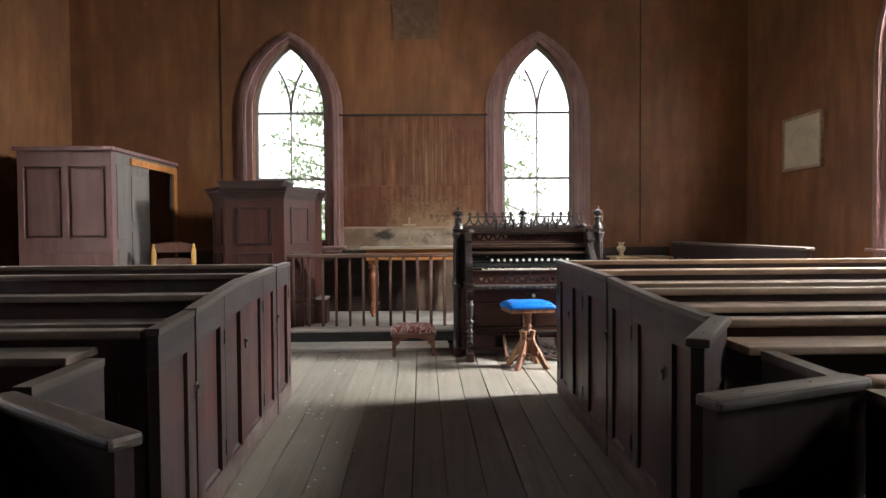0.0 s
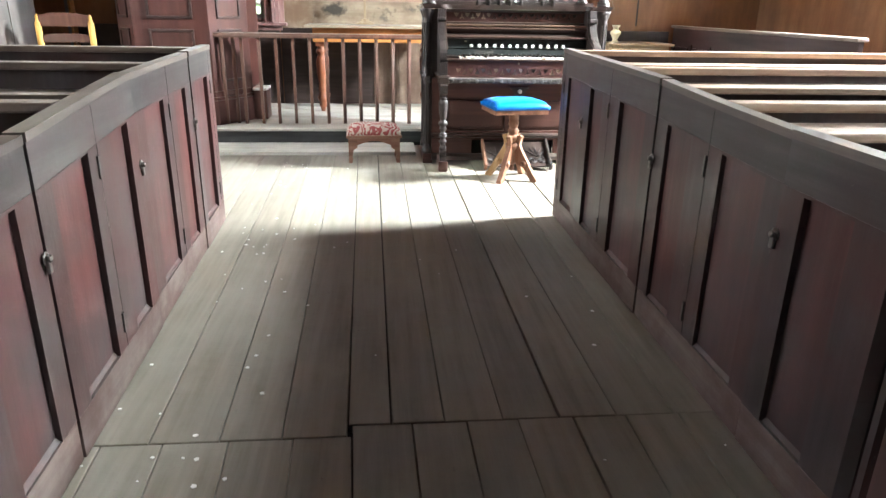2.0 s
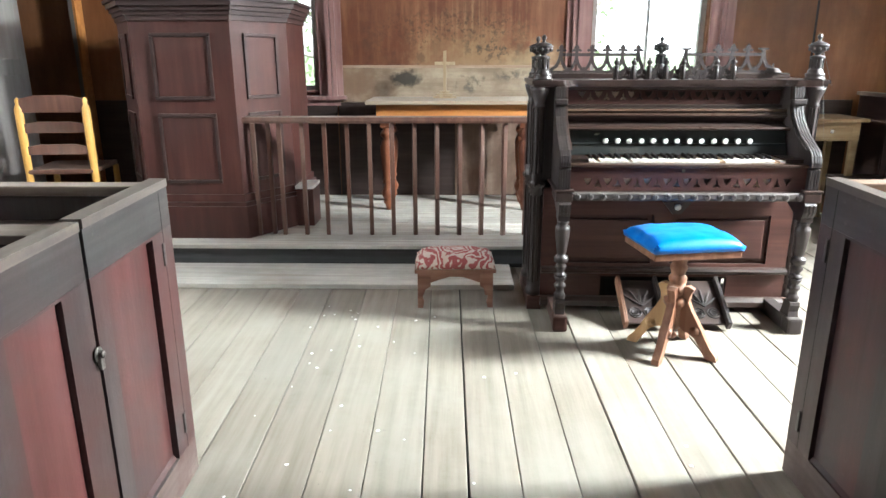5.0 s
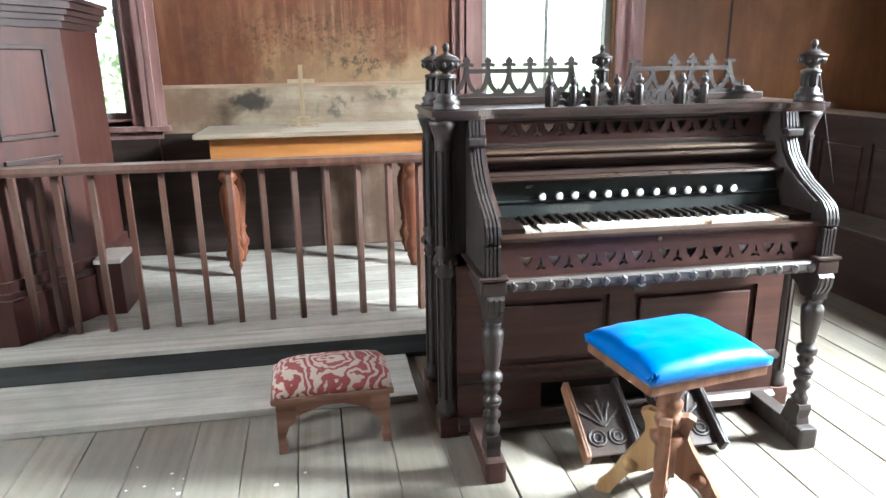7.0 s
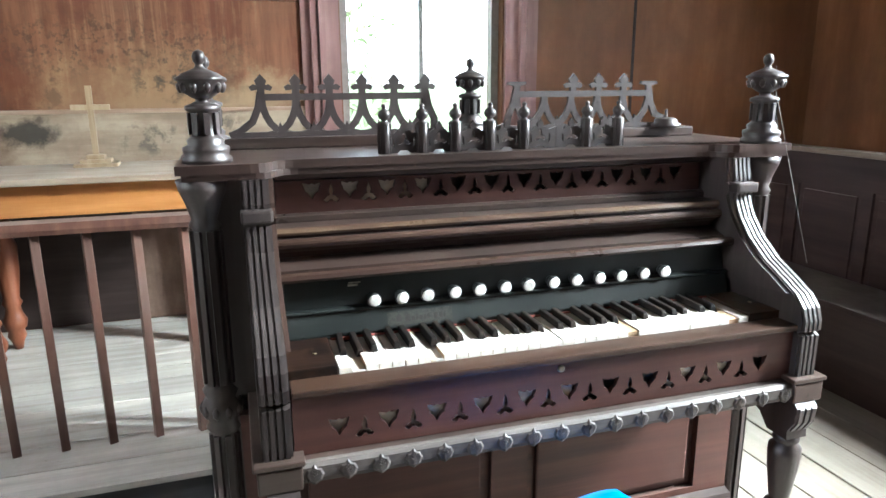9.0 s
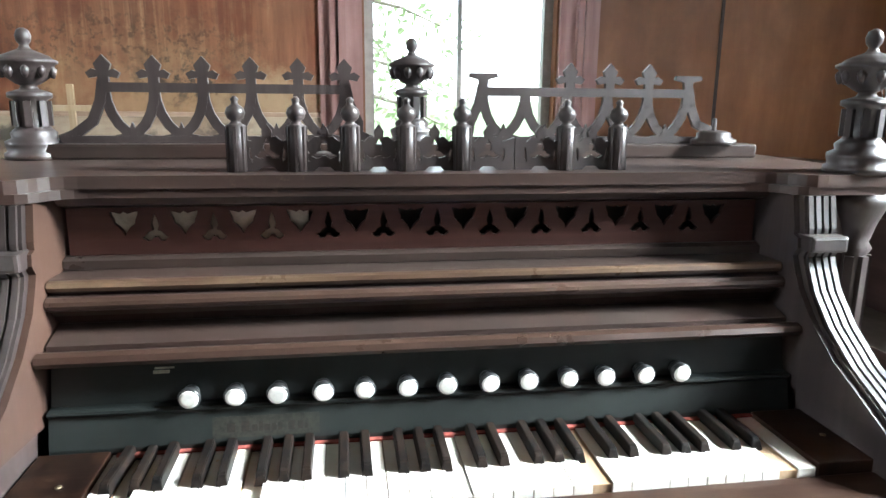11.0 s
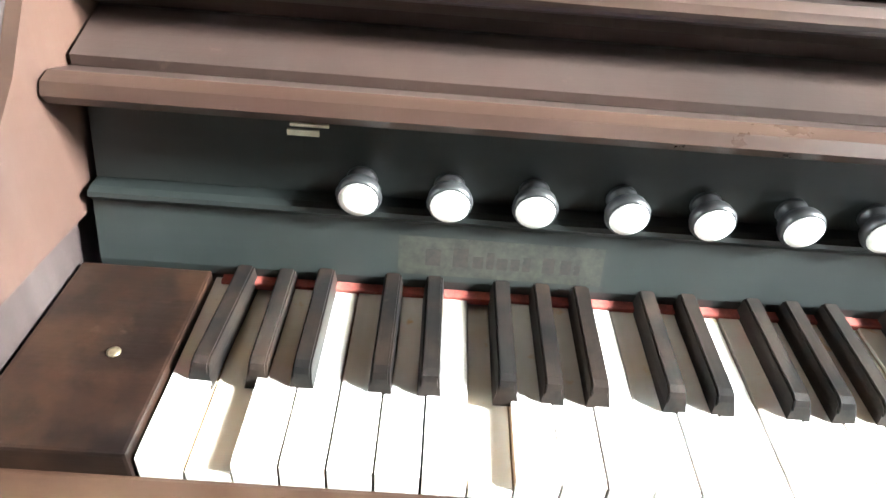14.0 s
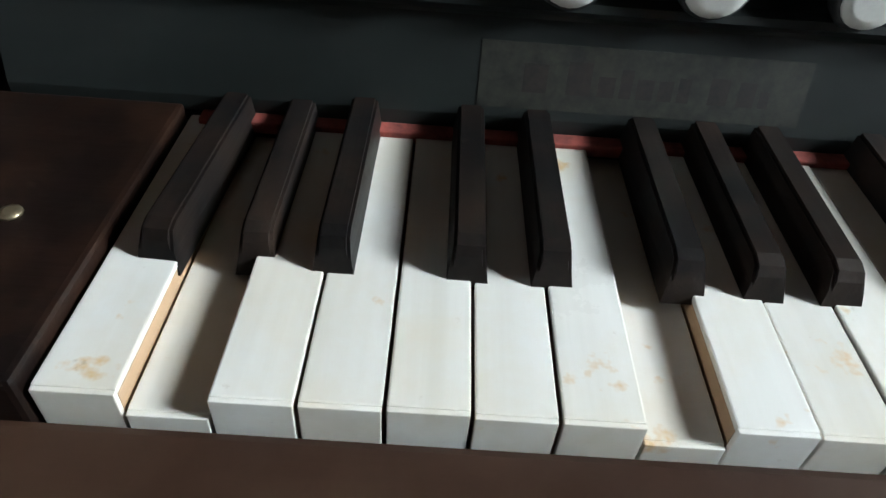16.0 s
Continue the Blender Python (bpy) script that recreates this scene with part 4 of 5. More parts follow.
SL = [(0.02, 0.27), (0.03, 0.30), (0.055, 0.305), (0.075, 0.295), (0.062, 0.265), (0.058, 0.235), (0.075, 0.20), (0.10, 0.16), (0.125, 0.12), (0.14, 0.09), (0.165, 0.05), (0.19, 0.022), (0.195, 0.0), (0.15, 0.0), (0.14, 0.02), (0.115, 0.06), (0.095, 0.085), (0.07, 0.10), (0.05, 0.105), (0.02, 0.13)]
for k, a in enumerate((225, 315, 135, 45)):
    l_ = B()
    m_ = pose(0, 0, 0, 0, 0, a)
    prism(l_, SL, "xz", -0.016, 0.016, m_)
    lathe(l_, [(0.004, 0), (0.022, 0.001), (0.022, 0.005), (0.012, 0.006), (0.012, 0.009), (0.004, 0.010)], seg=12, m=m_ @ pose(0.095, -0.0155, 0.115, 90, 0, 0))
    lathe(l_, [(0.004, 0), (0.022, 0.001), (0.022, 0.005), (0.012, 0.006), (0.012, 0.009), (0.004, 0.010)], seg=12, m=m_ @ pose(0.095, 0.0155, 0.115, -90, 0, 0))
    part("leg", l_, M_STOOL_PALE if k == 2 else M_STOOL, so, "carved scroll leg")

# ---- reed organ ----
def ivory_spots(m):
    """Small amber stains and grime soaked into the key tops."""
    nt = m.node_tree
    bsdf = nt.nodes["Principled BSDF"]
    src = bsdf.inputs["Base Color"].links[0].from_socket
    tc = nt.nodes.new("ShaderNodeTexCoord")
    info = nt.nodes.new("ShaderNodeObjectInfo")
    sh = nt.nodes.new("ShaderNodeVectorMath")
    sh.operation = "MULTIPLY_ADD"
    nt.links.new(info.outputs["Random"], sh.inputs[0])
    sh.inputs[1].default_value = (3.1, 8.3, 2.7)
    nt.links.new(tc.outputs["Object"], sh.inputs[2])
    spot = ramp(nt, noise_tex(nt, sh.outputs[0], 48.0, 4.0, 0.6), ((0.645, (0, 0, 0)), (0.72, (1, 1, 1))))
    col = mix(nt, maths(nt, "MULTIPLY", spot, 0.75), src, (0.58, 0.36, 0.12))
    grime = ramp(nt, noise_tex(nt, sh.outputs[0], 90.0, 5.0, 0.7), ((0.66, (0, 0, 0)), (0.76, (1, 1, 1))))
    col = mix(nt, maths(nt, "MULTIPLY", grime, 0.5), col, (0.30, 0.22, 0.13))
    nt.links.new(col, bsdf.inputs["Base Color"])


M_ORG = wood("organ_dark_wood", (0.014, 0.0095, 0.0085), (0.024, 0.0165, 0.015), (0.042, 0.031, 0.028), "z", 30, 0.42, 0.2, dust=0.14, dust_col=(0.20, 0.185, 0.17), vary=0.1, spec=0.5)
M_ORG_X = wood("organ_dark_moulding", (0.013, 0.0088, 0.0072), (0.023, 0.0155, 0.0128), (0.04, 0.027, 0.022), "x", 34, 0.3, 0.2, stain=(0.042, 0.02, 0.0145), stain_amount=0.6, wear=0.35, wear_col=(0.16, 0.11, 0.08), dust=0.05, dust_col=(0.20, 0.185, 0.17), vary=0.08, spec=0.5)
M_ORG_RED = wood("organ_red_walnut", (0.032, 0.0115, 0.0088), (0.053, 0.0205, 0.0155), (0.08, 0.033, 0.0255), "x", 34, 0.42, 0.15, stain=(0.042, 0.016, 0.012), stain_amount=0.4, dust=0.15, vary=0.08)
# lighter browns that put the moulding edges' highlight into the colour
M_EDGE_GLINT = wood("golden_edge_highlight", (0.035, 0.02, 0.013), (0.08, 0.05, 0.03), (0.17, 0.115, 0.07), "x", 40, 0.28, 0.2, stain=(0.04, 0.018, 0.012), stain_amount=0.6, vary=0.05, stain_scale=9.0, spec=0.5)
M_EDGE_GLINT_RED = wood("red_edge_highlight", (0.02, 0.0115, 0.0085), (0.036, 0.0205, 0.0145), (0.072, 0.045, 0.032), "x", 40, 0.28, 0.2, stain=(0.03, 0.014, 0.010), stain_amount=0.5, vary=0.05, stain_scale=9.0, spec=0.5)
M_BLOCK = wood("scuffed_brown_block", (0.00312, 0.00176, 0.00137), (0.00546, 0.00293, 0.00214), (0.01014, 0.00468, 0.00312), "x", 30, 0.42, 0.25, stain=(0.034, 0.015, 0.0075), stain_amount=0.7, vary=0.05, stain_scale=11.0, spec=0.2, wear=0.6, wear_col=(0.09, 0.055, 0.035))
M_SLIP = wood("worn_key_slip_wood", (0.0117, 0.00546, 0.00351), (0.02145, 0.01014, 0.00624), (0.03315, 0.01638, 0.01014), "x", 34, 0.4, 0.2, stain=(0.072, 0.039, 0.024), stain_amount=0.3, vary=0.05, stain_scale=12.0)
M_CARVE = wood("rubbed_carving", (0.025, 0.02, 0.018), (0.043, 0.035, 0.031), (0.07, 0.059, 0.053), "x", 40, 0.5, 0.2, dust=0.1, vary=0.1, spec=0.3)
M_EBON = wood("ebonised_board", (0.0047, 0.00571, 0.00538), (0.00739, 0.00907, 0.0084), (0.01277, 0.01478, 0.01411), "x", 30, 0.36, 0.1, stain=(0.0168, 0.01932, 0.01764), stain_amount=0.5, vary=0.05, spec=0.42)
M_CHEEK = wood("cheek_pinkish_wood", (0.021, 0.0115, 0.009), (0.032, 0.0185, 0.015), (0.043, 0.027, 0.0225), "z", 26, 0.5, 0.15, stain=(0.05049, 0.02272, 0.01136), stain_amount=0.5, vary=0.05)
M_IVORY = wood("ivory", (0.60, 0.575, 0.51), (0.69, 0.67, 0.615), (0.75, 0.735, 0.69), "y", 40, 0.3, 0.04, stain=(0.62, 0.52, 0.35), stain_amount=0.35, vary=0.05, stain_scale=14.0)
ivory_spots(M_IVORY)
M_KEYWOOD = wood("bare_key_wood", (0.30, 0.19, 0.10), (0.40, 0.27, 0.16), (0.48, 0.34, 0.22), "y", 60, 0.6, 0.15)
M_SHARP = wood("worn_black_key", (0.0037, 0.00339, 0.00339), (0.00647, 0.00585, 0.00554), (0.01478, 0.0117, 0.01017), "y", 90, 0.42, 0.15, stain=(0.026, 0.016, 0.011), stain_amount=0.6, vary=0.15, stain_scale=24.0, spec=0.14, wear=0.4, wear_col=(0.06, 0.045, 0.035))
M_FELT = plain("red_felt", (0.26, 0.055, 0.04), 0.95, 0, 0.3, 120)
M_KNOB = plain("black_knob", (0.018, 0.018, 0.018), 0.35, 0, 0.15)
M_FACE = plain("ivory_knob_face", (0.68, 0.67, 0.62), 0.4, 0, 0.06, 120)
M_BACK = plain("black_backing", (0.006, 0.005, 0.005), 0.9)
M_CLOTH = plain("pale_backing_cloth", (0.60, 0.54, 0.42), 0.9, 0, 0.3, 14)
M_PLATE = plain("faded_gilt_plate", (0.021, 0.020, 0.014), 0.55, 0, 0.42, 160)
M_INK = plain("faded_letter_bars", (0.014, 0.0085, 0.006), 0.6, 0, 0.45, 220)
M_BRASS = plain("tarnished_brass", (0.30, 0.24, 0.15), 0.4, 0.8, 0.25, 40)

og = thing("reed_organ", "dark carved wooden reed organ with keyboard and stops", "organ", (1.155, 6.26, 0), -0.7)


def op(name, bm, material=None, label=""):
    return part(name, bm, material or M_ORG, og, label)


def sweep(pts, x0, x1):
    """A moulding run along x with the section pts (depth, height)."""
    return prism(B(), pts, "yz", x0, x1)


# case
for s in (-1, 1):
    op("side_panel", box(B(), *sorted((s * 0.60, s * 0.625)), 0.30, 0.66, 0.0, 1.095))
    ft = B()
    box(ft, *sorted((s * 0.592, s * 0.665)), 0.27, 0.69, 0.0, 0.075, 0.006)
    op("plinth", ft, M_ORG_RED)
op("back_panel", box(B(), -0.60, 0.60, 0.645, 0.66, 0.05, 1.094))
lf = B()
holed(lf, [(-0.60, 0.03), (0.60, 0.03), (0.60, 0.622), (-0.60, 0.622)], [[(-0.50, 0.245), (-0.06, 0.245), (-0.06, 0.49), (-0.50, 0.49)], [(0.03, 0.245), (0.50, 0.245), (0.50, 0.49), (0.03, 0.49)], [(-0.30, 0.04), (0.32, 0.04), (0.32, 0.175), (-0.30, 0.175)]], "xz", 0.285, 0.31)
op("lower_front", lf, M_ORG_RED)
for x0, x1 in ((-0.50, -0.06), (0.03, 0.50)):
    pb = B()
    box(pb, x0 + 0.001, x1 - 0.001, 0.302, 0.309, 0.246, 0.489)
    box(pb, x0 + 0.025, x1 - 0.025, 0.287, 0.302, 0.27, 0.465, 0.005)
    op("front_panel", pb, M_ORG_RED, "raised panel")
op("lower_rail", sweep([(0.284, 0.19), (0.262, 0.20), (0.256, 0.212), (0.262, 0.222), (0.284, 0.228)], -0.60, 0.60), M_ORG_X)
op("base_moulding", sweep([(0.284, 0.03), (0.25, 0.03), (0.252, 0.055), (0.27, 0.07), (0.284, 0.075)], -0.60, 0.60), M_ORG_X)
# near-black sheet stands for the shade deep in the pedal opening
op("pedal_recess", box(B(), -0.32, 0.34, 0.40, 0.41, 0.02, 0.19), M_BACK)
kn = lathe(B(), [(0.008, 0), (0.008, 0.02), (0.015, 0.024), (0.016, 0.032), (0.010, 0.037)], seg=14, m=pose(0.04, 0.285, 0.535, 90))
op("knee_lever", prism(B(), [(-0.03, 0.56), (0.11, 0.56), (0.075, 0.52), (0.06, 0.50), (0.02, 0.50), (0.005, 0.52)], "xz", 0.262, 0.284), M_ORG)
op("knob", kn, M_FACE, "white knob")

# columns at the corners
COL = [(0.040, 0.075), (0.040, 0.10), (0.030, 0.115), (0.034, 0.13), (0.026, 0.14), (0.026, 0.58), (0.036, 0.595), (0.030, 0.61), (0.040, 0.625), (0.040, 0.645), (0.030, 0.66), (0.036, 0.675), (0.026, 0.69), (0.026, 1.00), (0.032, 1.01), (0.026, 1.02), (0.034, 1.05), (0.044, 1.075), (0.048, 1.095)]


def column(x, y):
    b_ = lathe(B(), COL, x, y, 18)
    for i in range(8):
        a = i * math.pi / 4 + 0.2
        for z0, z1 in ((0.14, 0.58), (0.69, 1.0)):
            box(b_, -0.006, 0.006, -0.006, 0.006, z0, z1, 0, pose(x + 0.026 * math.cos(a), y + 0.026 * math.sin(a), 0, 0, 0, math.degrees(a)))
    for i in range(10):
        a = i * math.pi / 5
        lathe(b_, [(0.002, -0.014), (0.007, -0.006), (0.008, 0.004), (0.002, 0.013)], x + 0.038 * math.cos(a), y + 0.038 * math.sin(a), 6, 0.635)
    op("column", b_, None, "fluted corner column with carved band")


for x, y in ((-0.632, 0.315), (0.632, 0.315), (-0.632, 0.60), (0.632, 0.60)):
    column(x, y)

# top deck
dk_ = B()
ogee = [(0.545, 0.265), (0.53, 0.267), (0.518, 0.274), (0.51, 0.284), (0.504, 0.296), (0.494, 0.307), (0.48, 0.313), (0.465, 0.315)]
deck = [(-0.675, 0.265)] + [(-x, y) for x, y in ogee] + ogee[::-1] + [(0.675, 0.265), (0.675, 0.69), (-0.675, 0.69)]
prism(dk_, deck, "xy", 1.108, 1.125)
prism(dk_, grown(deck, -0.010, 0.47), "xy", 1.096, 1.108)
op("top_deck", dk_, M_ORG_X, "dusty top with a moulded edge")
op("deck_cove", sweep([(0.325, 1.0955), (0.335, 1.085), (0.362, 1.078), (0.40, 1.078), (0.40, 1.0955)], -0.50, 0.50), M_ORG_X)
op("back_strip", box(B(), -0.60, 0.62, 0.555, 0.60, 1.125, 1.150, 0.004), M_ORG_X)

# pierced fret panels
HEART = [(0, -0.0195), (-0.0045, -0.011), (-0.009, -0.006), (-0.0135, -0.003), (-0.0145, 0.003), (-0.0175, 0.0095), (-0.018, 0.014), (-0.011, 0.0125), (-0.005, 0.0105), (0, 0.0135), (0.005, 0.0105), (0.011, 0.0125), (0.018, 0.014), (0.0175, 0.0095), (0.0145, 0.003), (0.0135, -0.003), (0.009, -0.006), (0.0045, -0.011)]
TREFOIL = [(0, 0.0215), (0.0035, 0.012), (0.005, 0.004), (0.003, -0.0025), (0.0085, -0.0045), (0.012, -0.009), (0.017, -0.0125), (0.011, -0.0175), (0.0055, -0.0165), (0.002, -0.0115), (0, -0.013), (-0.002, -0.0115), (-0.0055, -0.0165), (-0.011, -0.0175), (-0.017, -0.0125), (-0.012, -0.009), (-0.0085, -0.0045), (-0.003, -0.0025), (-0.005, 0.004), (-0.0035, 0.012)]
H0, HD = -0.427, 0.0779


def fret(name, x0, x1, z0, z1, zc, y0, y1, n, h0, hd):
    holes = []
    for i in range(n):
        holes.append([(h0 + i * hd + x, zc + z) for x, z in HEART])
        if i < n - 1:
            holes.append([(h0 + (i + 0.5) * hd + x, zc - 0.010 + z) for x, z in TREFOIL])
    return op(name, holed(B(), [(x0, z0), (x1, z0), (x1, z1), (x0, z1)], holes, "xz", y0, y1), M_ORG_RED, "red walnut board pierced with hearts and trefoils")


fret("upper_fret", -0.50, 0.50, 1.012, 1.0775, 1.058, 0.360, 0.368, 12, H0, HD)
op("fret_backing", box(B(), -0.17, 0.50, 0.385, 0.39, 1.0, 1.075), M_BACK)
op("fret_cloth", box(B(), -0.50, -0.182, 0.3695, 0.372, 1.013, 1.075), M_CLOTH, "pale backing cloth")

# mouldings down to the stops
op("fret_base_strip", sweep([(0.345, 0.996), (0.345, 1.008), (0.355, 1.012), (0.40, 1.012), (0.40, 0.996)], -0.505, 0.505), M_ORG_X)
op("upper_moulding", sweep([(0.40, 0.995), (0.300, 0.995), (0.290, 0.993), (0.286, 0.987), (0.290, 0.981), (0.298, 0.980), (0.298, 0.976), (0.282, 0.975), (0.276, 0.968), (0.278, 0.960), (0.290, 0.955), (0.303, 0.945), (0.312, 0.933), (0.40, 0.933)], -0.505, 0.505), M_ORG_X, "stepped rounded moulding")
# thin lighter beads paint the glint along the rubbed moulding edges
op("rubbed_bead", sweep([(0.2905, 0.9952), (0.2868, 0.9925), (0.2848, 0.987), (0.2885, 0.9815), (0.295, 0.984), (0.298, 0.990)], -0.504, 0.504), M_EDGE_GLINT, "golden-brown bead as the rubbed edge's highlight")
op("rubbed_bead", sweep([(0.2805, 0.9752), (0.2755, 0.971), (0.2745, 0.966), (0.278, 0.9615), (0.286, 0.967)], -0.504, 0.504), M_EDGE_GLINT_RED, "reddish bead as the rubbed edge's highlight")
op("rubbed_bead", sweep([(0.2385, 0.9188), (0.2285, 0.9162), (0.2248, 0.909), (0.2295, 0.9025), (0.24, 0.908)], -0.504, 0.504), M_EDGE_GLINT_RED, "reddish bead as the rubbed edge's highlight")
op("sloped_panel", sweep([(0.40, 0.9325), (0.310, 0.9325), (0.262, 0.9185), (0.262, 0.912), (0.40, 0.912)], -0.503, 0.503), M_ORG_X)
op("lower_moulding", sweep([(0.40, 0.9115), (0.262, 0.9115), (0.24, 0.918), (0.229, 0.915), (0.226, 0.909), (0.230, 0.903), (0.25, 0.900), (0.40, 0.900)], -0.505, 0.505), M_ORG_X)
op("stop_board", sweep([(0.264, 0.8995), (0.40, 0.8995), (0.40, 0.8425), (0.251, 0.8425)], -0.50, 0.50), M_EBON, "black stop board")
op("name_board", sweep([(0.40, 0.842), (0.2405, 0.842), (0.2355, 0.8405), (0.2345, 0.8375), (0.2375, 0.8345), (0.239, 0.832), (0.2295, 0.793), (0.2295, 0.786), (0.40, 0.786)], -0.50, 0.50), M_EBON, "black name board")
op("felt_strip", box(B(), -0.42, 0.44, 0.221, 0.2292, 0.7815, 0.7870, 0.001), M_FELT, "frayed red felt strip")
tilt = math.degrees(math.atan2(0.0095, 0.039))
pm = pose(-0.305, 0.2306, 0.797, -tilt, 0, 0)
op("name_plate", box(B(), 0.0, 0.135, -0.0003, -0.0001, 0.0, 0.027, 0, pm), M_PLATE, "faded gilt name patch")
for i, (x, w_, h) in enumerate(((0.018, 0.010, 0.014), (0.036, 0.010, 0.016), (0.049, 0.007, 0.010), (0.058, 0.005, 0.014), (0.065, 0.007, 0.010), (0.074, 0.006, 0.010), (0.082, 0.005, 0.012), (0.095, 0.008, 0.013), (0.107, 0.007, 0.012), (0.116, 0.004, 0.008))):
    op("letter_bar", box(B(), x, x + w_, -0.00036, -0.0002, 0.007, 0.007 + h * 0.85, 0, pm), M_INK)
stk = B()
box(stk, -0.378, -0.358, 0.2585, 0.2605, 0.878, 0.882)
box(stk, -0.376, -0.352, 0.2592, 0.2612, 0.884, 0.886)
op("torn_label", stk, M_CLOTH, "torn remnant of a paper label")

# stops
knob0 = None
for i in range(13):
    m_ = pose(-0.3306 + i * 0.0551, 0.2635, 0.8555, 90 + 5, 0, (0, 2, -2, 3)[i % 4])
    if knob0 is None:
        knob0 = op("stop_knob", lathe(B(), [(0.006, 0.0), (0.006, 0.010), (0.010, 0.012), (0.010, 0.016), (0.0075, 0.018), (0.009, 0.021), (0.0135, 0.025), (0.0145, 0.030), (0.0135, 0.033), (0.0125, 0.0335)], seg=20), M_KNOB, "black stop knob with an ivory face")
        face0 = part("knob_face", lathe(B(), [(0.0122, 0.0336), (0.0118, 0.0348), (0.008, 0.0352)], seg=20), M_FACE, knob0, "round ivory face")
        knob0.matrix_basis = m_
    else:
        k_ = share(knob0, "stop_knob", og, m_)
        tagged(k_, "black stop knob with an ivory face")
        share(face0, "knob_face", k_, Matrix.Identity(4))

# keyboard: 36 naturals and the sharps between them
KX, KW, KT = -0.4255, 0.0240, 0.7845
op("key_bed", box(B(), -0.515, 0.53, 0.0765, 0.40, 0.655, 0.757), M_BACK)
wk = B()
box(wk, 0.0005, KW - 0.0005, 0.0875, 0.228, -0.0025, 0.0, 0.0007)
box(wk, 0.0006, KW - 0.0006, 0.0860, 0.0880, -0.021, -0.0005, 0.0004)
bw_ = B()
box(bw_, 0.0007, KW - 0.0007, 0.0881, 0.228, -0.024, -0.0026)
nat0 = wood0 = None
drop = {1: -0.0085, 7: -0.0075, 17: -0.002}
for i in range(36):
    m_ = pose(KX + i * KW, 0.0003 * math.sin(i * 5.0), KT + drop.get(i, 0.0004 * math.sin(i * 3.3)), 0, 0, 0.15 * math.sin(i * 7.0))
    if nat0 is None:
        nat0 = op("natural_key", wk, M_IVORY, "white key with stained ivory")
        wood0 = part("key_body", bw_, M_KEYWOOD, nat0, "bare wooden key body")
        nat0.matrix_basis = m_
    elif i in (24, 34):
        k_ = share(wood0, "natural_key", og, m_)
        tagged(k_, "key with its ivory missing, bare brown wood")
    else:
        k_ = share(nat0, "natural_key", og, m_)
        share(wood0, "key_body", k_, Matrix.Identity(4))
sk = B()
prism(sk, [(0.137, -0.004), (0.1405, 0.0075), (0.1425, 0.0108), (0.147, 0.0122), (0.228, 0.0128), (0.228, -0.004)], "yz", -0.0052, 0.0052)
for v in sk.verts:
    if v.co.z < 0:
        v.co.x *= 1.42
bmesh.ops.bevel(sk, geom=[e for e in sk.edges if all(v.co.z > 0.006 for v in e.verts) and abs(e.verts[0].co.x - e.verts[1].co.x) < 0.001], offset=0.0011, segments=2, affect="EDGES")
sharp0 = None
OFF = {0: -0.10, 1: 0.0, 2: 0.10, 4: -0.07, 5: 0.07}
for i in range(35):
    deg = i % 7
    if deg not in OFF:
        continue
    m_ = pose(KX + (i + 1 + OFF[deg]) * KW, 0, KT + (0.001 if i else -0.001), 0, 0, 0) @ pose(0, 0.228, 0, 0, 0, (-3.0 if i == 0 else 0.2 * math.sin(i * 9))) @ pose(0, -0.228, 0)
    if i == 1:
        m_ = m_ @ pose(0, 0.004, -0.004)
    if sharp0 is None:
        sharp0 = op("sharp_key", sk, M_SHARP, "worn black key")
        sharp0.matrix_basis = m_
    else:
        share(sharp0, "sharp_key", og, m_)
for x0, x1 in ((-0.512, -0.427), (0.440, 0.53)):
    b_ = box(B(), x0, x1, 0.084, 0.228, 0.757, 0.790, 0.002)
    op("key_block", b_, M_BLOCK, "worn wooden end block")
    op("screw", lathe(B(), [(0.004, 0), (0.004, 0.001), (0.002, 0.0015)], (x0 + x1) / 2 + 0.01, 0.15, 10, 0.79), M_BRASS)

# key slip with its fret
fret("key_slip", -0.512, 0.53, 0.655, 0.762, 0.700, 0.040, 0.050, 11, -0.435, 0.087)
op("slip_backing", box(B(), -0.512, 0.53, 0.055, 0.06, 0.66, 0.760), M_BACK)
for x0, x1 in ((-0.512, 0.01), (0.20, 0.385)):
    op("slip_cloth", box(B(), x0, x1, 0.0505, 0.0525, 0.663, 0.757), M_CLOTH, "pale backing cloth")
op("slip_cap", box(B(), -0.512, 0.53, 0.030, 0.0835, 0.7625, 0.7745, 0.003), M_SLIP)
op("keyhole", lathe(B(), [(0.007, 0), (0.007, 0.002), (0.0035, 0.0025)], seg=14, m=pose(-0.02, 0.0395, 0.748, 90)), M_BRASS, "small brass keyhole")

# shelf with carved leaf edge
op("shelf", sweep([(0.018, 0.632), (0.028, 0.622), (0.30, 0.622), (0.30, 0.654), (0.042, 0.654), (0.028, 0.650), (0.012, 0.642)], -0.565, 0.570), M_ORG_X)
leafb = B()
prism(leafb, [(0, -0.014), (-0.009, -0.009), (-0.013, 0.0), (-0.010, 0.008), (-0.004, 0.010), (0, 0.014), (0.004, 0.010), (0.010, 0.008), (0.013, 0.0), (0.009, -0.009)], "xz", -0.003, 0.0)
bmesh.ops.scale(leafb, vec=(1.3, 1.0, 1.3), verts=leafb.verts)
for v in leafb.verts:
    if v.co.y < -0.001:
        v.co.x *= 0.72
        v.co.z *= 0.72
box(leafb, -0.0009, 0.0009, -0.0042, -0.002, -0.012, 0.009)
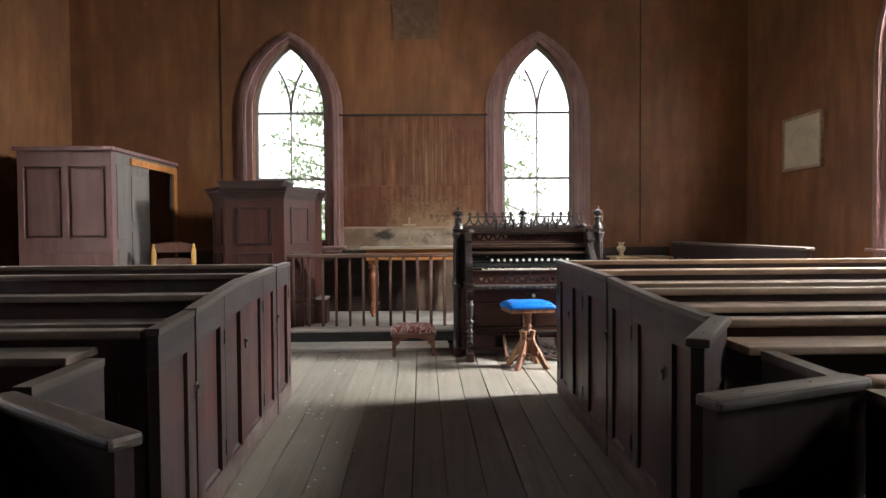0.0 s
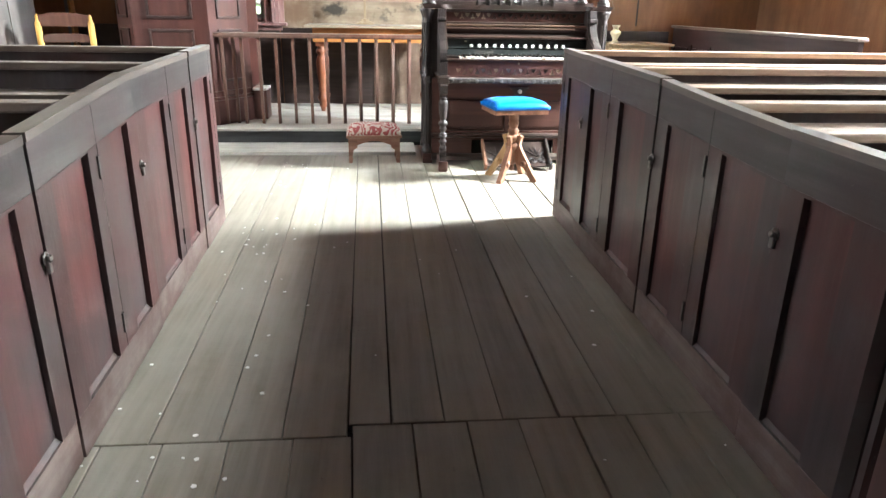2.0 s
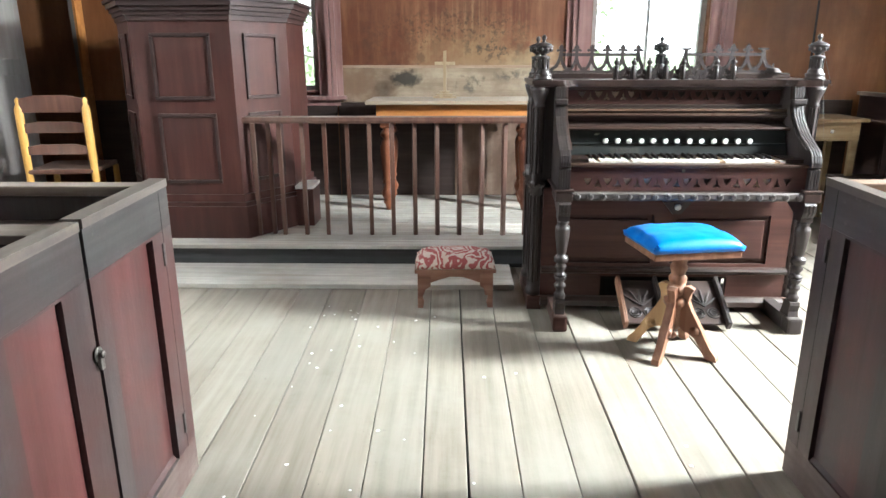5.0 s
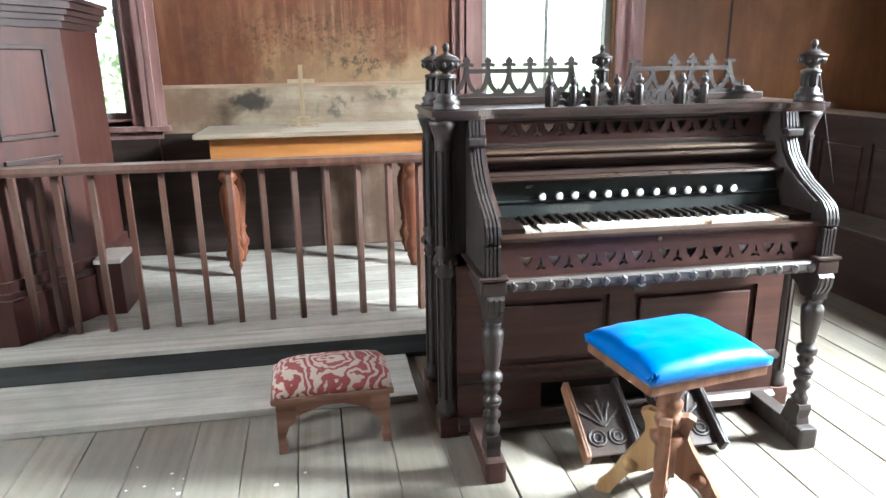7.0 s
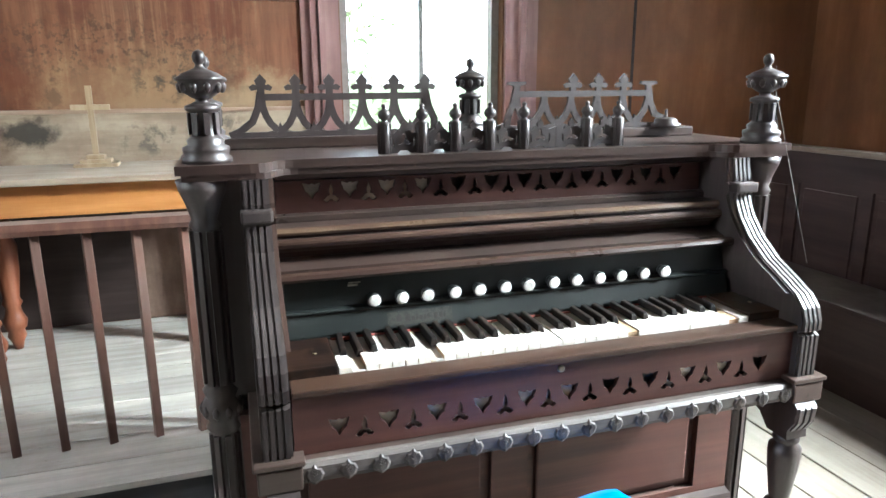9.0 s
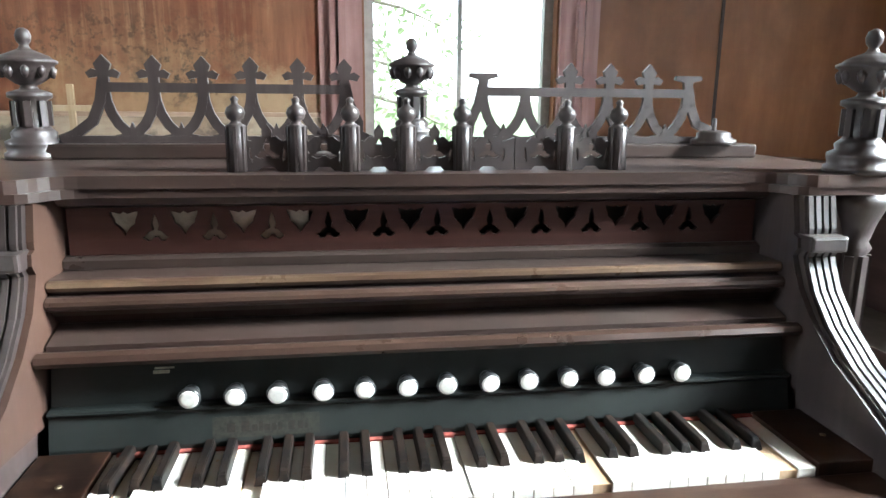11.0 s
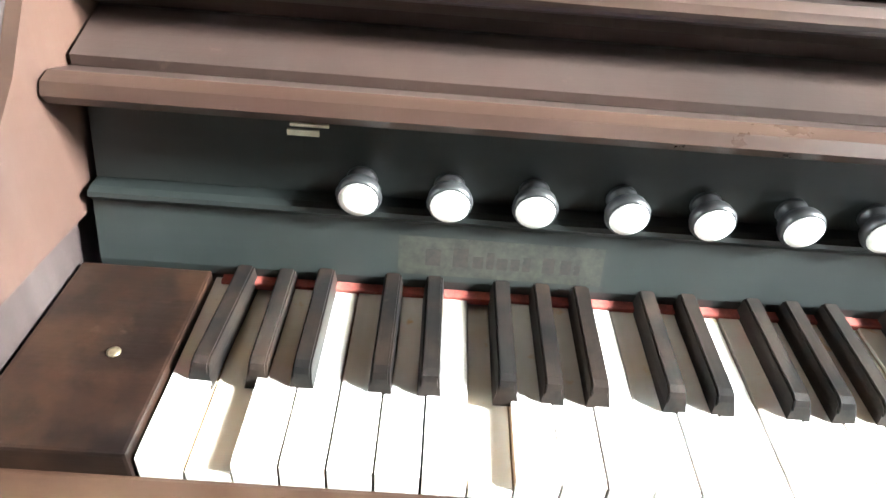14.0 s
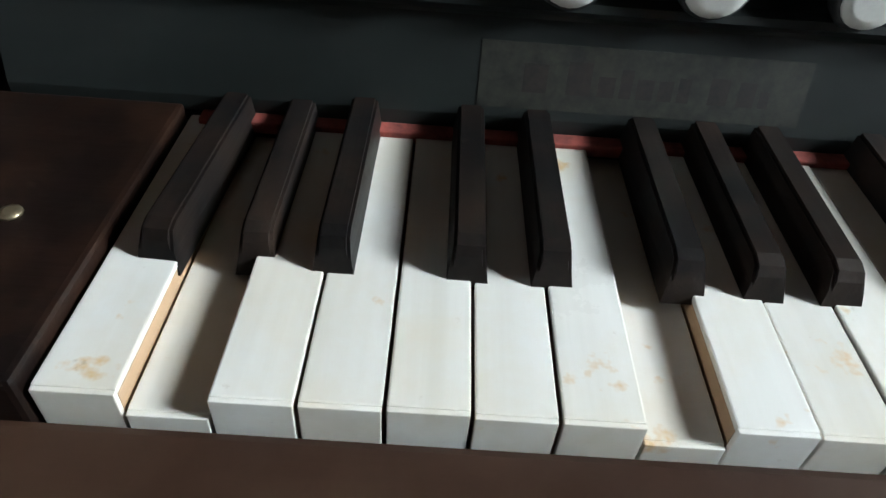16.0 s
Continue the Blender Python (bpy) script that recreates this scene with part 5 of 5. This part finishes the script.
for s in (-1, 1):
    for z in (-0.004, 0.001):
        box(leafb, -0.0008, 0.0008, -0.0042, -0.002, -0.001, 0.007, 0, pose(0, 0, z, 0, s * 42, 0))
leaf0 = None
op("shelf_edge", sweep([(0.010, 0.626), (0.016, 0.616), (0.028, 0.614), (0.028, 0.652), (0.018, 0.652), (0.011, 0.646)], -0.562, 0.567), M_CARVE)
for i in range(20):
    m_ = pose(-0.540 + i * 0.0568, 0.0105, 0.633, -6, 0, 0)
    if leaf0 is None:
        leaf0 = op("carved_leaf", leafb, M_CARVE, "small carved leaf")
        leaf0.matrix_basis = m_
    else:
        share(leaf0, "carved_leaf", og, m_)
for s in (-1, 1):
    cb_ = B()
    box(cb_, *sorted((s * 0.497, s * 0.582)), 0.004, 0.30, 0.654, 0.664, 0.003)
    box(cb_, *sorted((s * 0.502, s * 0.576)), 0.006, 0.045, 0.610, 0.653, 0.004)
    op("shelf_corner", cb_, M_ORG_X)

# scrolled cheeks with reeded edges
EDGE = [(0.272, 1.095), (0.268, 1.075), (0.262, 1.050), (0.262, 1.040), (0.252, 1.036), (0.250, 1.022), (0.258, 1.010), (0.252, 0.995), (0.236, 0.965), (0.200, 0.925), (0.150, 0.887), (0.092, 0.857), (0.052, 0.835), (0.030, 0.812), (0.021, 0.785), (0.021, 0.765), (0.034, 0.757), (0.024, 0.752), (0.024, 0.664)]
for s in (-1, 1):
    a, b_ = sorted((s * 0.515, s * 0.565))
    op("cheek", prism(B(), EDGE + [(0.30, 0.664), (0.30, 1.095)], "yz", a, b_), M_ORG, "scrolled side bracket")
    rd = B()
    for k in range(4):
        x = a + 0.004 + k * 0.0115
        prism(rd, [(y - 0.005, z) for y, z in EDGE] + [(y + 0.002, z) for y, z in reversed(EDGE)], "yz", x, x + 0.0072)
    box(rd, a - 0.004, b_ + 0.004, 0.238, 0.275, 1.018, 1.042, 0.005)
    op("reeding", rd, M_ORG, "reeded front edge")
    op("cheek_lining", prism(B(), [(y + 0.010, z) for y, z in EDGE[:13]] + [(0.40, 0.81), (0.40, 1.094)], "yz", *sorted((s * 0.5145, s * 0.506))), M_CHEEK if s < 0 else M_ORG)
    op("cheek_filler", box(B(), *sorted((s * 0.5655, s * 0.60)), 0.30, 0.33, 0.66, 1.095), M_ORG)

# turned front legs on their sled feet
TL = [(0.030, 0.255), (0.032, 0.262), (0.020, 0.27), (0.016, 0.28), (0.027, 0.295), (0.028, 0.305), (0.018, 0.315), (0.034, 0.325), (0.036, 0.34), (0.030, 0.352), (0.018, 0.358), (0.024, 0.37), (0.034, 0.44), (0.037, 0.475), (0.036, 0.49), (0.024, 0.50), (0.030, 0.507), (0.030, 0.515)]
for s in (-1, 1):
    x = s * 0.535
    op("front_leg", lathe(B(), [(r * 0.92, z) for r, z in TL] + [(0.024, 0.52)], x, 0.045, 20), M_ORG, "turned front leg")
    lo = B()
    lathe(lo, [(0.024, 0.145), (0.027, 0.165), (0.020, 0.175), (0.017, 0.19), (0.027, 0.205), (0.027, 0.215), (0.016, 0.225), (0.025, 0.24), (0.03, 0.2549)], x, 0.045, 20)
    prism(lo, [(0.012, 0.07), (0.02, 0.10), (0.012, 0.13), (0.016, 0.1449), (0.075, 0.1449), (0.085, 0.11), (0.10, 0.07)], "yz", x - 0.022, x + 0.022)
    op("leg_base", lo, M_ORG)
    br = B()
    prism(br, [(0.012, 0.6135), (0.000, 0.60), (0.004, 0.565), (0.020, 0.54), (0.018, 0.5205), (0.075, 0.5205), (0.10, 0.55), (0.17, 0.58), (0.284, 0.60), (0.284, 0.6135)], "yz", x - 0.026, x + 0.026)
    for k in range(3):
        prism(br, [(0.008, 0.605), (-0.004, 0.598), (0.0, 0.565), (0.016, 0.54), (0.022, 0.545), (0.006, 0.568)], "yz", x - 0.020 + k * 0.016, x - 0.010 + k * 0.016)
    op("leg_bracket", br, M_ORG, "carved scroll bracket")
    sf = B()
    box(sf, x - 0.027, x + 0.027, 0.02, 0.30, 0.0, 0.07, 0.004)
    box(sf, x - 0.034, x + 0.034, -0.02, 0.055, 0.0, 0.075, 0.012)
    op("sled_foot", sf, M_ORG_RED if s < 0 else M_ORG, "worn sled foot")

# treadles
for x0 in (-0.235, 0.06):
    m_ = pose(x0, 0.02, 0.035, 31, 0, 0)
    td = part("treadle", box(B(), 0.022, 0.178, 0.0, 0.26, -0.012, 0.0, 0.003, m_), M_ORG_X, og, "carved foot treadle")
    orn = B()
    for k in range(5):
        a = -50 + 25 * k
        box(orn, -0.004, 0.004, 0.0, 0.10, 0.0, 0.006, 0.002, m_ @ pose(0.1, 0.10, 0, 0, 0, a))
    for s in (-1, 1):
        for r in (0.03, 0.017):
            lathe(orn, [(r - 0.005, 0.0), (r - 0.003, 0.005), (r, 0.005), (r + 0.002, 0.0)], seg=14, m=m_ @ pose(0.1 + s * 0.035, 0.06, 0))
    part("scroll_carving", orn, M_ORG, td)
    for xs in (0.0, 0.18):
        b_ = B()
        box(b_, xs, xs + 0.02, -0.015, 0.27, -0.025, 0.022, 0.003, m_)
        for k in range(2):
            box(b_, xs + 0.003 + k * 0.009, xs + 0.008 + k * 0.009, -0.012, 0.268, 0.022, 0.026, 0, m_)
        op("treadle_rail", b_, M_STOOL if (x0 < 0 and xs == 0) else M_ORG)

# urn finials
URN = [(0.048, 0), (0.048, 0.009), (0.042, 0.013), (0.045, 0.022), (0.045, 0.028), (0.034, 0.033), (0.036, 0.041), (0.028, 0.048), (0.0255, 0.051), (0.0255, 0.092), (0.034, 0.096), (0.034, 0.103), (0.026, 0.106), (0.015, 0.109), (0.012, 0.114), (0.02, 0.118), (0.032, 0.126), (0.040, 0.138), (0.0425, 0.147), (0.0475, 0.149), (0.0475, 0.153), (0.038, 0.157), (0.036, 0.160), (0.020, 0.166), (0.010, 0.170), (0.0065, 0.176), (0.011, 0.182), (0.0125, 0.190), (0.0095, 0.198), (0.003, 0.202)]


def finial(x, y, z, k=1.0):
    b_ = lathe(B(), [(r * 0.94 * k, h * k) for r, h in URN], x, y, 22, z)
    for i in range(8):
        a = i * math.pi / 4 + 0.2
        box(b_, -0.005, 0.005, -0.003, 0.003, z + 0.052 * k, z + 0.091 * k, 0, pose(x + 0.026 * k * math.cos(a), y + 0.026 * k * math.sin(a), 0, 0, 0, math.degrees(a) + 90))
    for i in range(10):
        a = i * math.pi / 5
        lathe(b_, [(0.002, -0.010), (0.006, -0.003), (0.007, 0.004), (0.002, 0.010)], x + 0.0365 * k * math.cos(a), y + 0.0365 * k * math.sin(a), 6, z + 0.136 * k)
    op("finial", b_, None, "turned urn finial")


finial(-0.62, 0.326, 1.125)
finial(0.615, 0.300, 1.125)
finial(-0.62, 0.585, 1.125)
finial(-0.014, 0.572, 1.150, 0.86)
op("finial_stump", lathe(B(), [(0.040, 0), (0.040, 0.008), (0.03, 0.012), (0.03, 0.02), (0.02, 0.024), (0.004, 0.025), (0.004, 0.045), (0.002, 0.046)], 0.535, 0.56, 18, 1.150), M_ORG, "bare base of a missing finial")
bx = box(B(), -0.20, -0.135, 0.45, 0.50, 1.125, 1.143, 0.003)
op("broken_block", bx, M_ORG, "small broken piece of carving lying on top")

# pierced crest with leafy points
FLEUR = [(-0.005, 0), (-0.005, 0.008), (-0.013, 0.006), (-0.016, 0.013), (-0.010, 0.018), (-0.006, 0.016), (-0.008, 0.024), (-0.004, 0.030), (0, 0.036), (0.004, 0.030), (0.008, 0.024), (0.006, 0.016), (0.010, 0.018), (0.016, 0.013), (0.013, 0.006), (0.005, 0.008), (0.005, 0)]
STUB = [(-0.005, 0), (-0.006, 0.012), (-0.018, 0.016), (-0.016, 0.022), (0.016, 0.022), (0.018, 0.016), (0.006, 0.012), (0.005, 0)]


def ribbon(bm, pts, w_, y0, y1):
    for (x0, z0), (x1, z1) in zip(pts, pts[1:]):
        d = Vector((x1 - x0, z1 - z0))
        n_ = Vector((-d.y, d.x)).normalized() * w_ / 2
        e = d.normalized() * w_ * 0.18
        prism(bm, [(x0 + n_.x - e.x, z0 + n_.y - e.y), (x1 + n_.x + e.x, z1 + n_.y + e.y), (x1 - n_.x + e.x, z1 - n_.y + e.y), (x0 - n_.x - e.x, z0 - n_.y - e.y)], "xz", y0, y1)


def crest(x0, x1, tops, stubs):
    b_ = B()
    zb, zt, ya, yb = 1.150, 1.246, 0.572, 0.582
    first, last = min(tops + stubs), max(tops + stubs)
    box(b_, x0, x1, ya, yb, zb, zb + 0.012)
    box(b_, first - 0.008, last + 0.008, ya + 0.0005, yb - 0.0005, zt - 0.015, zt)
    for s, e, xe in ((1, first, x0), (-1, last, x1)):
        ribbon(b_, [(e - s * 0.002, zt), (e - s * 0.008, zt - 0.03), (e - s * 0.022, zb + 0.035), (xe + s * 0.02, zb + 0.014), (xe, zb + 0.006)], 0.016, ya + 0.001, yb - 0.001)
    step_ = 0.0757
    n_ = round((last - first) / step_)
    for k in range(n_ + 1):
        xc = first + k * (last - first) / n_
        if k < n_:
            xm = xc + (last - first) / n_ / 2
            half = (last - first) / n_ / 2
            for sgn, xo in ((1, xc), (-1, xc + 2 * half)):
                arc = [(xo + sgn * half * 1.6 * (1 - math.cos(t * math.pi / 12)) , zt - 0.008 - (zt - zb - 0.014) * math.sin(t * math.pi / 12)) for t in range(7)]
                ribbon(b_, arc, 0.0155, ya + 0.0015 + 0.0004 * sgn, yb - 0.0015 - 0.0004 * sgn)
            prism(b_, [(xm - 0.010, zb + 0.012), (xm + 0.010, zb + 0.012), (xm + 0.004, zb + 0.024), (xm, zb + 0.034), (xm - 0.004, zb + 0.024)], "xz", ya + 0.001, yb - 0.001)
    for x in tops:
        prism(b_, [(x + u * 1.62, zt - 0.001 + v * 1.22) for u, v in FLEUR], "xz", ya + 0.001, yb - 0.001)
    for x in stubs:
        prism(b_, [(x + u * 1.45, zt - 0.001 + v * 1.1) for u, v in STUB], "xz", ya + 0.001, yb - 0.001)
    op("crest", b_, None, "pierced crest board with leafy points")


crest(-0.575, -0.085, [-0.505 + 0.0757 * i for i in range(6)], [])
crest(0.065, 0.575, [0.265, 0.338, 0.411], [0.110, 0.486])

# low gallery along the front of the deck
POST = [(0.0135, 0), (0.0135, 0.062), (0.009, 0.064), (0.006, 0.068), (0.011, 0.072), (0.0135, 0.079), (0.011, 0.086), (0.005, 0.090), (0.0045, 0.094), (0.006, 0.097), (0.002, 0.101)]
GX = [-0.274, -0.194, -0.121, -0.043, 0.036, 0.189, 0.268]
post0 = None
for x in GX:
    if post0 is None:
        pb_ = lathe(B(), POST, seg=16)
        for i in range(5):
            a = math.pi + i * math.pi / 4
            box(pb_, -0.002, 0.002, -0.002, 0.002, 0.0, 0.061, 0, pose(0.0125 * math.cos(a), 0.0125 * math.sin(a), 0))
        post0 = op("gallery_post", pb_, None, "small half-round post with a ball top")
        post0.matrix_basis = pose(x, 0.36, 1.125)
    else:
        share(post0, "gallery_post", og, pose(x, 0.36, 1.125))
for x0, x1 in zip(GX, GX[1:]):
    n_ = 2 if x1 - x0 > 0.12 else 1
    w_ = (x1 - x0) / n_
    for k in range(n_):
        xc = x0 + (k + 0.5) * w_
        outer = [(xc - w_ / 2 + 0.0005, 1.1255), (xc - 0.014, 1.1255), (xc - 0.008, 1.131), (xc + 0.008, 1.131), (xc + 0.014, 1.1255), (xc + w_ / 2 - 0.0005, 1.1255), (xc + w_ / 2 - 0.0005, 1.172), (xc + 0.02, 1.166), (xc + 0.013, 1.173), (xc + 0.006, 1.172), (xc + 0.007, 1.180), (xc, 1.190), (xc - 0.007, 1.180), (xc - 0.006, 1.172), (xc - 0.013, 1.173), (xc - 0.02, 1.166), (xc - w_ / 2 + 0.0005, 1.172)]
        holes = [[(xc + u, 1.155 + v * 0.7) for u, v in TREFOIL]]
        for s in (-1, 1):
            holes.append([(xc + s * 0.020, 1.137), (xc + s * 0.0235, 1.143), (xc + s * 0.0245, 1.15), (xc + s * 0.0225, 1.158), (xc + s * 0.020, 1.150)])
        op("gallery_fret", holed(B(), outer, holes, "xz", 0.357, 0.364), None, "pierced fret between posts")

# dusty cobweb strands between the finial and the cheek
cw = thing("cobweb", "thin grey cobweb strands hanging from the organ", "cobweb", (1.155, 6.26, 0))
M_WEB = plain("cobweb_silk", (0.30, 0.29, 0.27), 0.9)
for (x0, y0, z0), (x1, y1, z1) in (((0.63, 0.29, 1.29), (0.60, 0.10, 0.88)), ((0.64, 0.30, 1.27), (0.72, 0.33, 1.10)), ((0.63, 0.28, 1.30), (0.66, 0.28, 1.06))):
    d = Vector((x1 - x0, y1 - y0, z1 - z0))
    part("strand", lathe(B(), [(0.0005, 0), (0.0006, d.length * 0.5), (0.0005, d.length)], seg=5, m=Matrix.Translation((x0, y0, z0)) @ d.to_track_quat("Z", "Y").to_matrix().to_4x4()), M_WEB, cw)
# ---- outside ----
tagged(link("ground", box(B(), -2500, 2500, -2500, 2500, -0.8, -0.62), M_GRASS), "grass around the church", "ground", kind="structure")


def tree(name, x, y, h, spread, seed, label, droop=0.0, leaves=2600):
    rnd = random.Random(seed)
    t_ = thing(name, label, "tree", (x, y, -0.62))
    tb_ = B()
    lathe(tb_, [(0.28, 0), (0.20, 0.5), (0.16, h * 0.4), (0.09, h * 0.75), (0.02, h)], seg=10)
    part("trunk", tb_, M_BARK, t_)
    lb, lv = B(), []
    fol = []
    for i in range(34):
        z0 = h * (0.12 + 0.82 * i / 34)
        a = i * 2.4 + rnd.uniform(-0.4, 0.4)
        L = spread * (1 - 0.75 * z0 / h) * rnd.uniform(0.7, 1.15)
        p = [Vector((math.cos(a) * L * s, math.sin(a) * L * s, z0 + L * (0.22 - droop) * s - droop * L * s * s * 0.6)) for s in (0, 0.5, 1)]
        for q, r_, ra, rb in ((p[0], p[1], 0.05, 0.03), (p[1], p[2], 0.03, 0.008)):
            d = r_ - q
            lathe(lb, [(ra, 0), (rb, d.length)], seg=6, m=Matrix.Translation(q) @ d.to_track_quat("Z", "Y").to_matrix().to_4x4())
        fol += [(p[0].lerp(p[1], s) if s < 1 else p[1].lerp(p[2], s - 1)) for s in (0.7, 1.0, 1.3, 1.6, 1.85, 2.0)]
    part("limbs", lb, M_BARK, t_)
    verts, faces = [], []
    for i in range(leaves):
        c = fol[rnd.randrange(len(fol))] + Vector((rnd.gauss(0, 0.22), rnd.gauss(0, 0.22), rnd.gauss(-0.08, 0.2)))
        s = rnd.uniform(0.05, 0.11)
        u = Vector((rnd.gauss(0, 1), rnd.gauss(0, 1), rnd.gauss(0, 1))).normalized()
        w_ = u.orthogonal().normalized()
        k = len(verts)
        verts += [c + u * s, c + w_ * s * 0.5, c - u * s, c - w_ * s * 0.5 + Vector((0, 0, s * 0.2))]
        faces.append((k, k + 1, k + 2, k + 3))
    me = bpy.data.meshes.new("crown")
    me.from_pydata(verts, [], faces)
    me.materials.append(M_LEAF)
    cr_ = new("crown", me)
    cr_.parent = t_
    return t_


tree("tree", -2.3, 19.5, 7.5, 2.6, 3, "leafy green tree outside the window")
tree("tree", 1.3, 18.5, 8.5, 3.0, 8, "drooping evergreen tree outside the window", 0.35, 3000)
tree("tree", -7.0, 21.0, 7.0, 2.8, 5, "leafy green tree beyond the churchyard", 0.0, 1800)

# ---- floor boards ----
fl = tagged(link("floor", box(B(), XL, XR, YF, YB, -0.06, -0.028), M_SUB), "worn grey wide floor boards with open joints", "floor", kind="structure")
rnd = random.Random(4)
# seams of the boards beyond the butt joint, where they start and where they end, then of the boards before it
FAR = [(-0.443, -0.600), (-0.258, -0.405), (-0.092, -0.225), (0.085, -0.045), (0.206, 0.130), (0.357, 0.305), (0.525, 0.485), (0.69, 0.665), (0.86, 0.85), (1.033, 1.033)]
NEAR = [(-0.405, -0.36), (-0.232, -0.192), (-0.061, -0.028), (0.096, 0.127), (0.264, 0.282), (0.42, 0.428), (0.567, 0.579), (0.73, 0.732), (0.885, 0.872)]


def seams(mid, step):
    left = [(mid[0][0] - step * k, mid[0][1] - step * k) for k in range(24, 0, -1)]
    right = [(mid[-1][0] + step * k, mid[-1][1] + step * k) for k in range(1, 24)]
    return [(max(XL, min(XR, p)), max(XL, min(XR, q))) for p, q in left + mid + right]


def plank(outline, top):
    b_ = prism(B(), outline, "xy", -0.028, top)
    bmesh.ops.bevel(b_, geom=[e for e in b_.edges if all(v.co.z > -0.01 for v in e.verts)], offset=0.0022, segments=1, affect="EDGES")
    part("plank", b_, M_FLOOR, fl)


gaps = [rnd.choice((0.0009, 0.0013, 0.0018, 0.0026, 0.0034)) for _ in range(80)]
for row, far in ((seams(FAR, 0.172), True), (seams(NEAR, 0.16), False)):
    for k, ((p0, p1), (q0, q1)) in enumerate(zip(row, row[1:])):
        if q0 - p0 < 0.02 or q1 - p1 < 0.02:
            continue
        g, e = gaps[k % 80], gaps[(k + 1) % 80]
        if far and abs(p0 - 0.206) < 0.01:
            g = 0.0035
        if far and abs(q0 - 0.206) < 0.01:
            e = 0.0035
        cut = 3.205 if (p0 + q0) / 2 > 0.1 else 3.152
        top = rnd.uniform(-0.0025, 0.0)
        if far:
            plank([(p0 + g, cut + 0.002), (q0 - e, cut + 0.002), (q1 - e, YB), (p1 + g, YB)], top)
        else:
            plank([(p0 + g, cut - 0.002), (p1 + g, 2.42), (p1 + g, YF), (q1 - e, YF), (q1 - e, 2.42), (q0 - e, cut - 0.002)], top)
# fallen flakes of plaster
fk = B()
for i in range(150):
    x, y = (rnd.gauss(-0.42, 0.22), rnd.uniform(1.6, 6.6)) if i % 3 else (rnd.uniform(-0.9, 2.2), rnd.uniform(2.5, 7.0))
    s = rnd.uniform(0.003, 0.009)
    if -0.6 < x and not (0.4 < x < 1.9 and y > 6.2):
        prism(fk, [(s, 0), (0.3 * s, 0.8 * s), (-s, 0.4 * s), (-0.6 * s, -0.7 * s), (0.5 * s, -0.8 * s)], "xy", 0.0, 0.0015, pose(x, y, 0.0, 0, 0, rnd.uniform(0, 360)))
tagged(link("plaster_flakes", fk, M_WHITE), "pale plaster flakes scattered on the floor", "debris", kind="stuff")
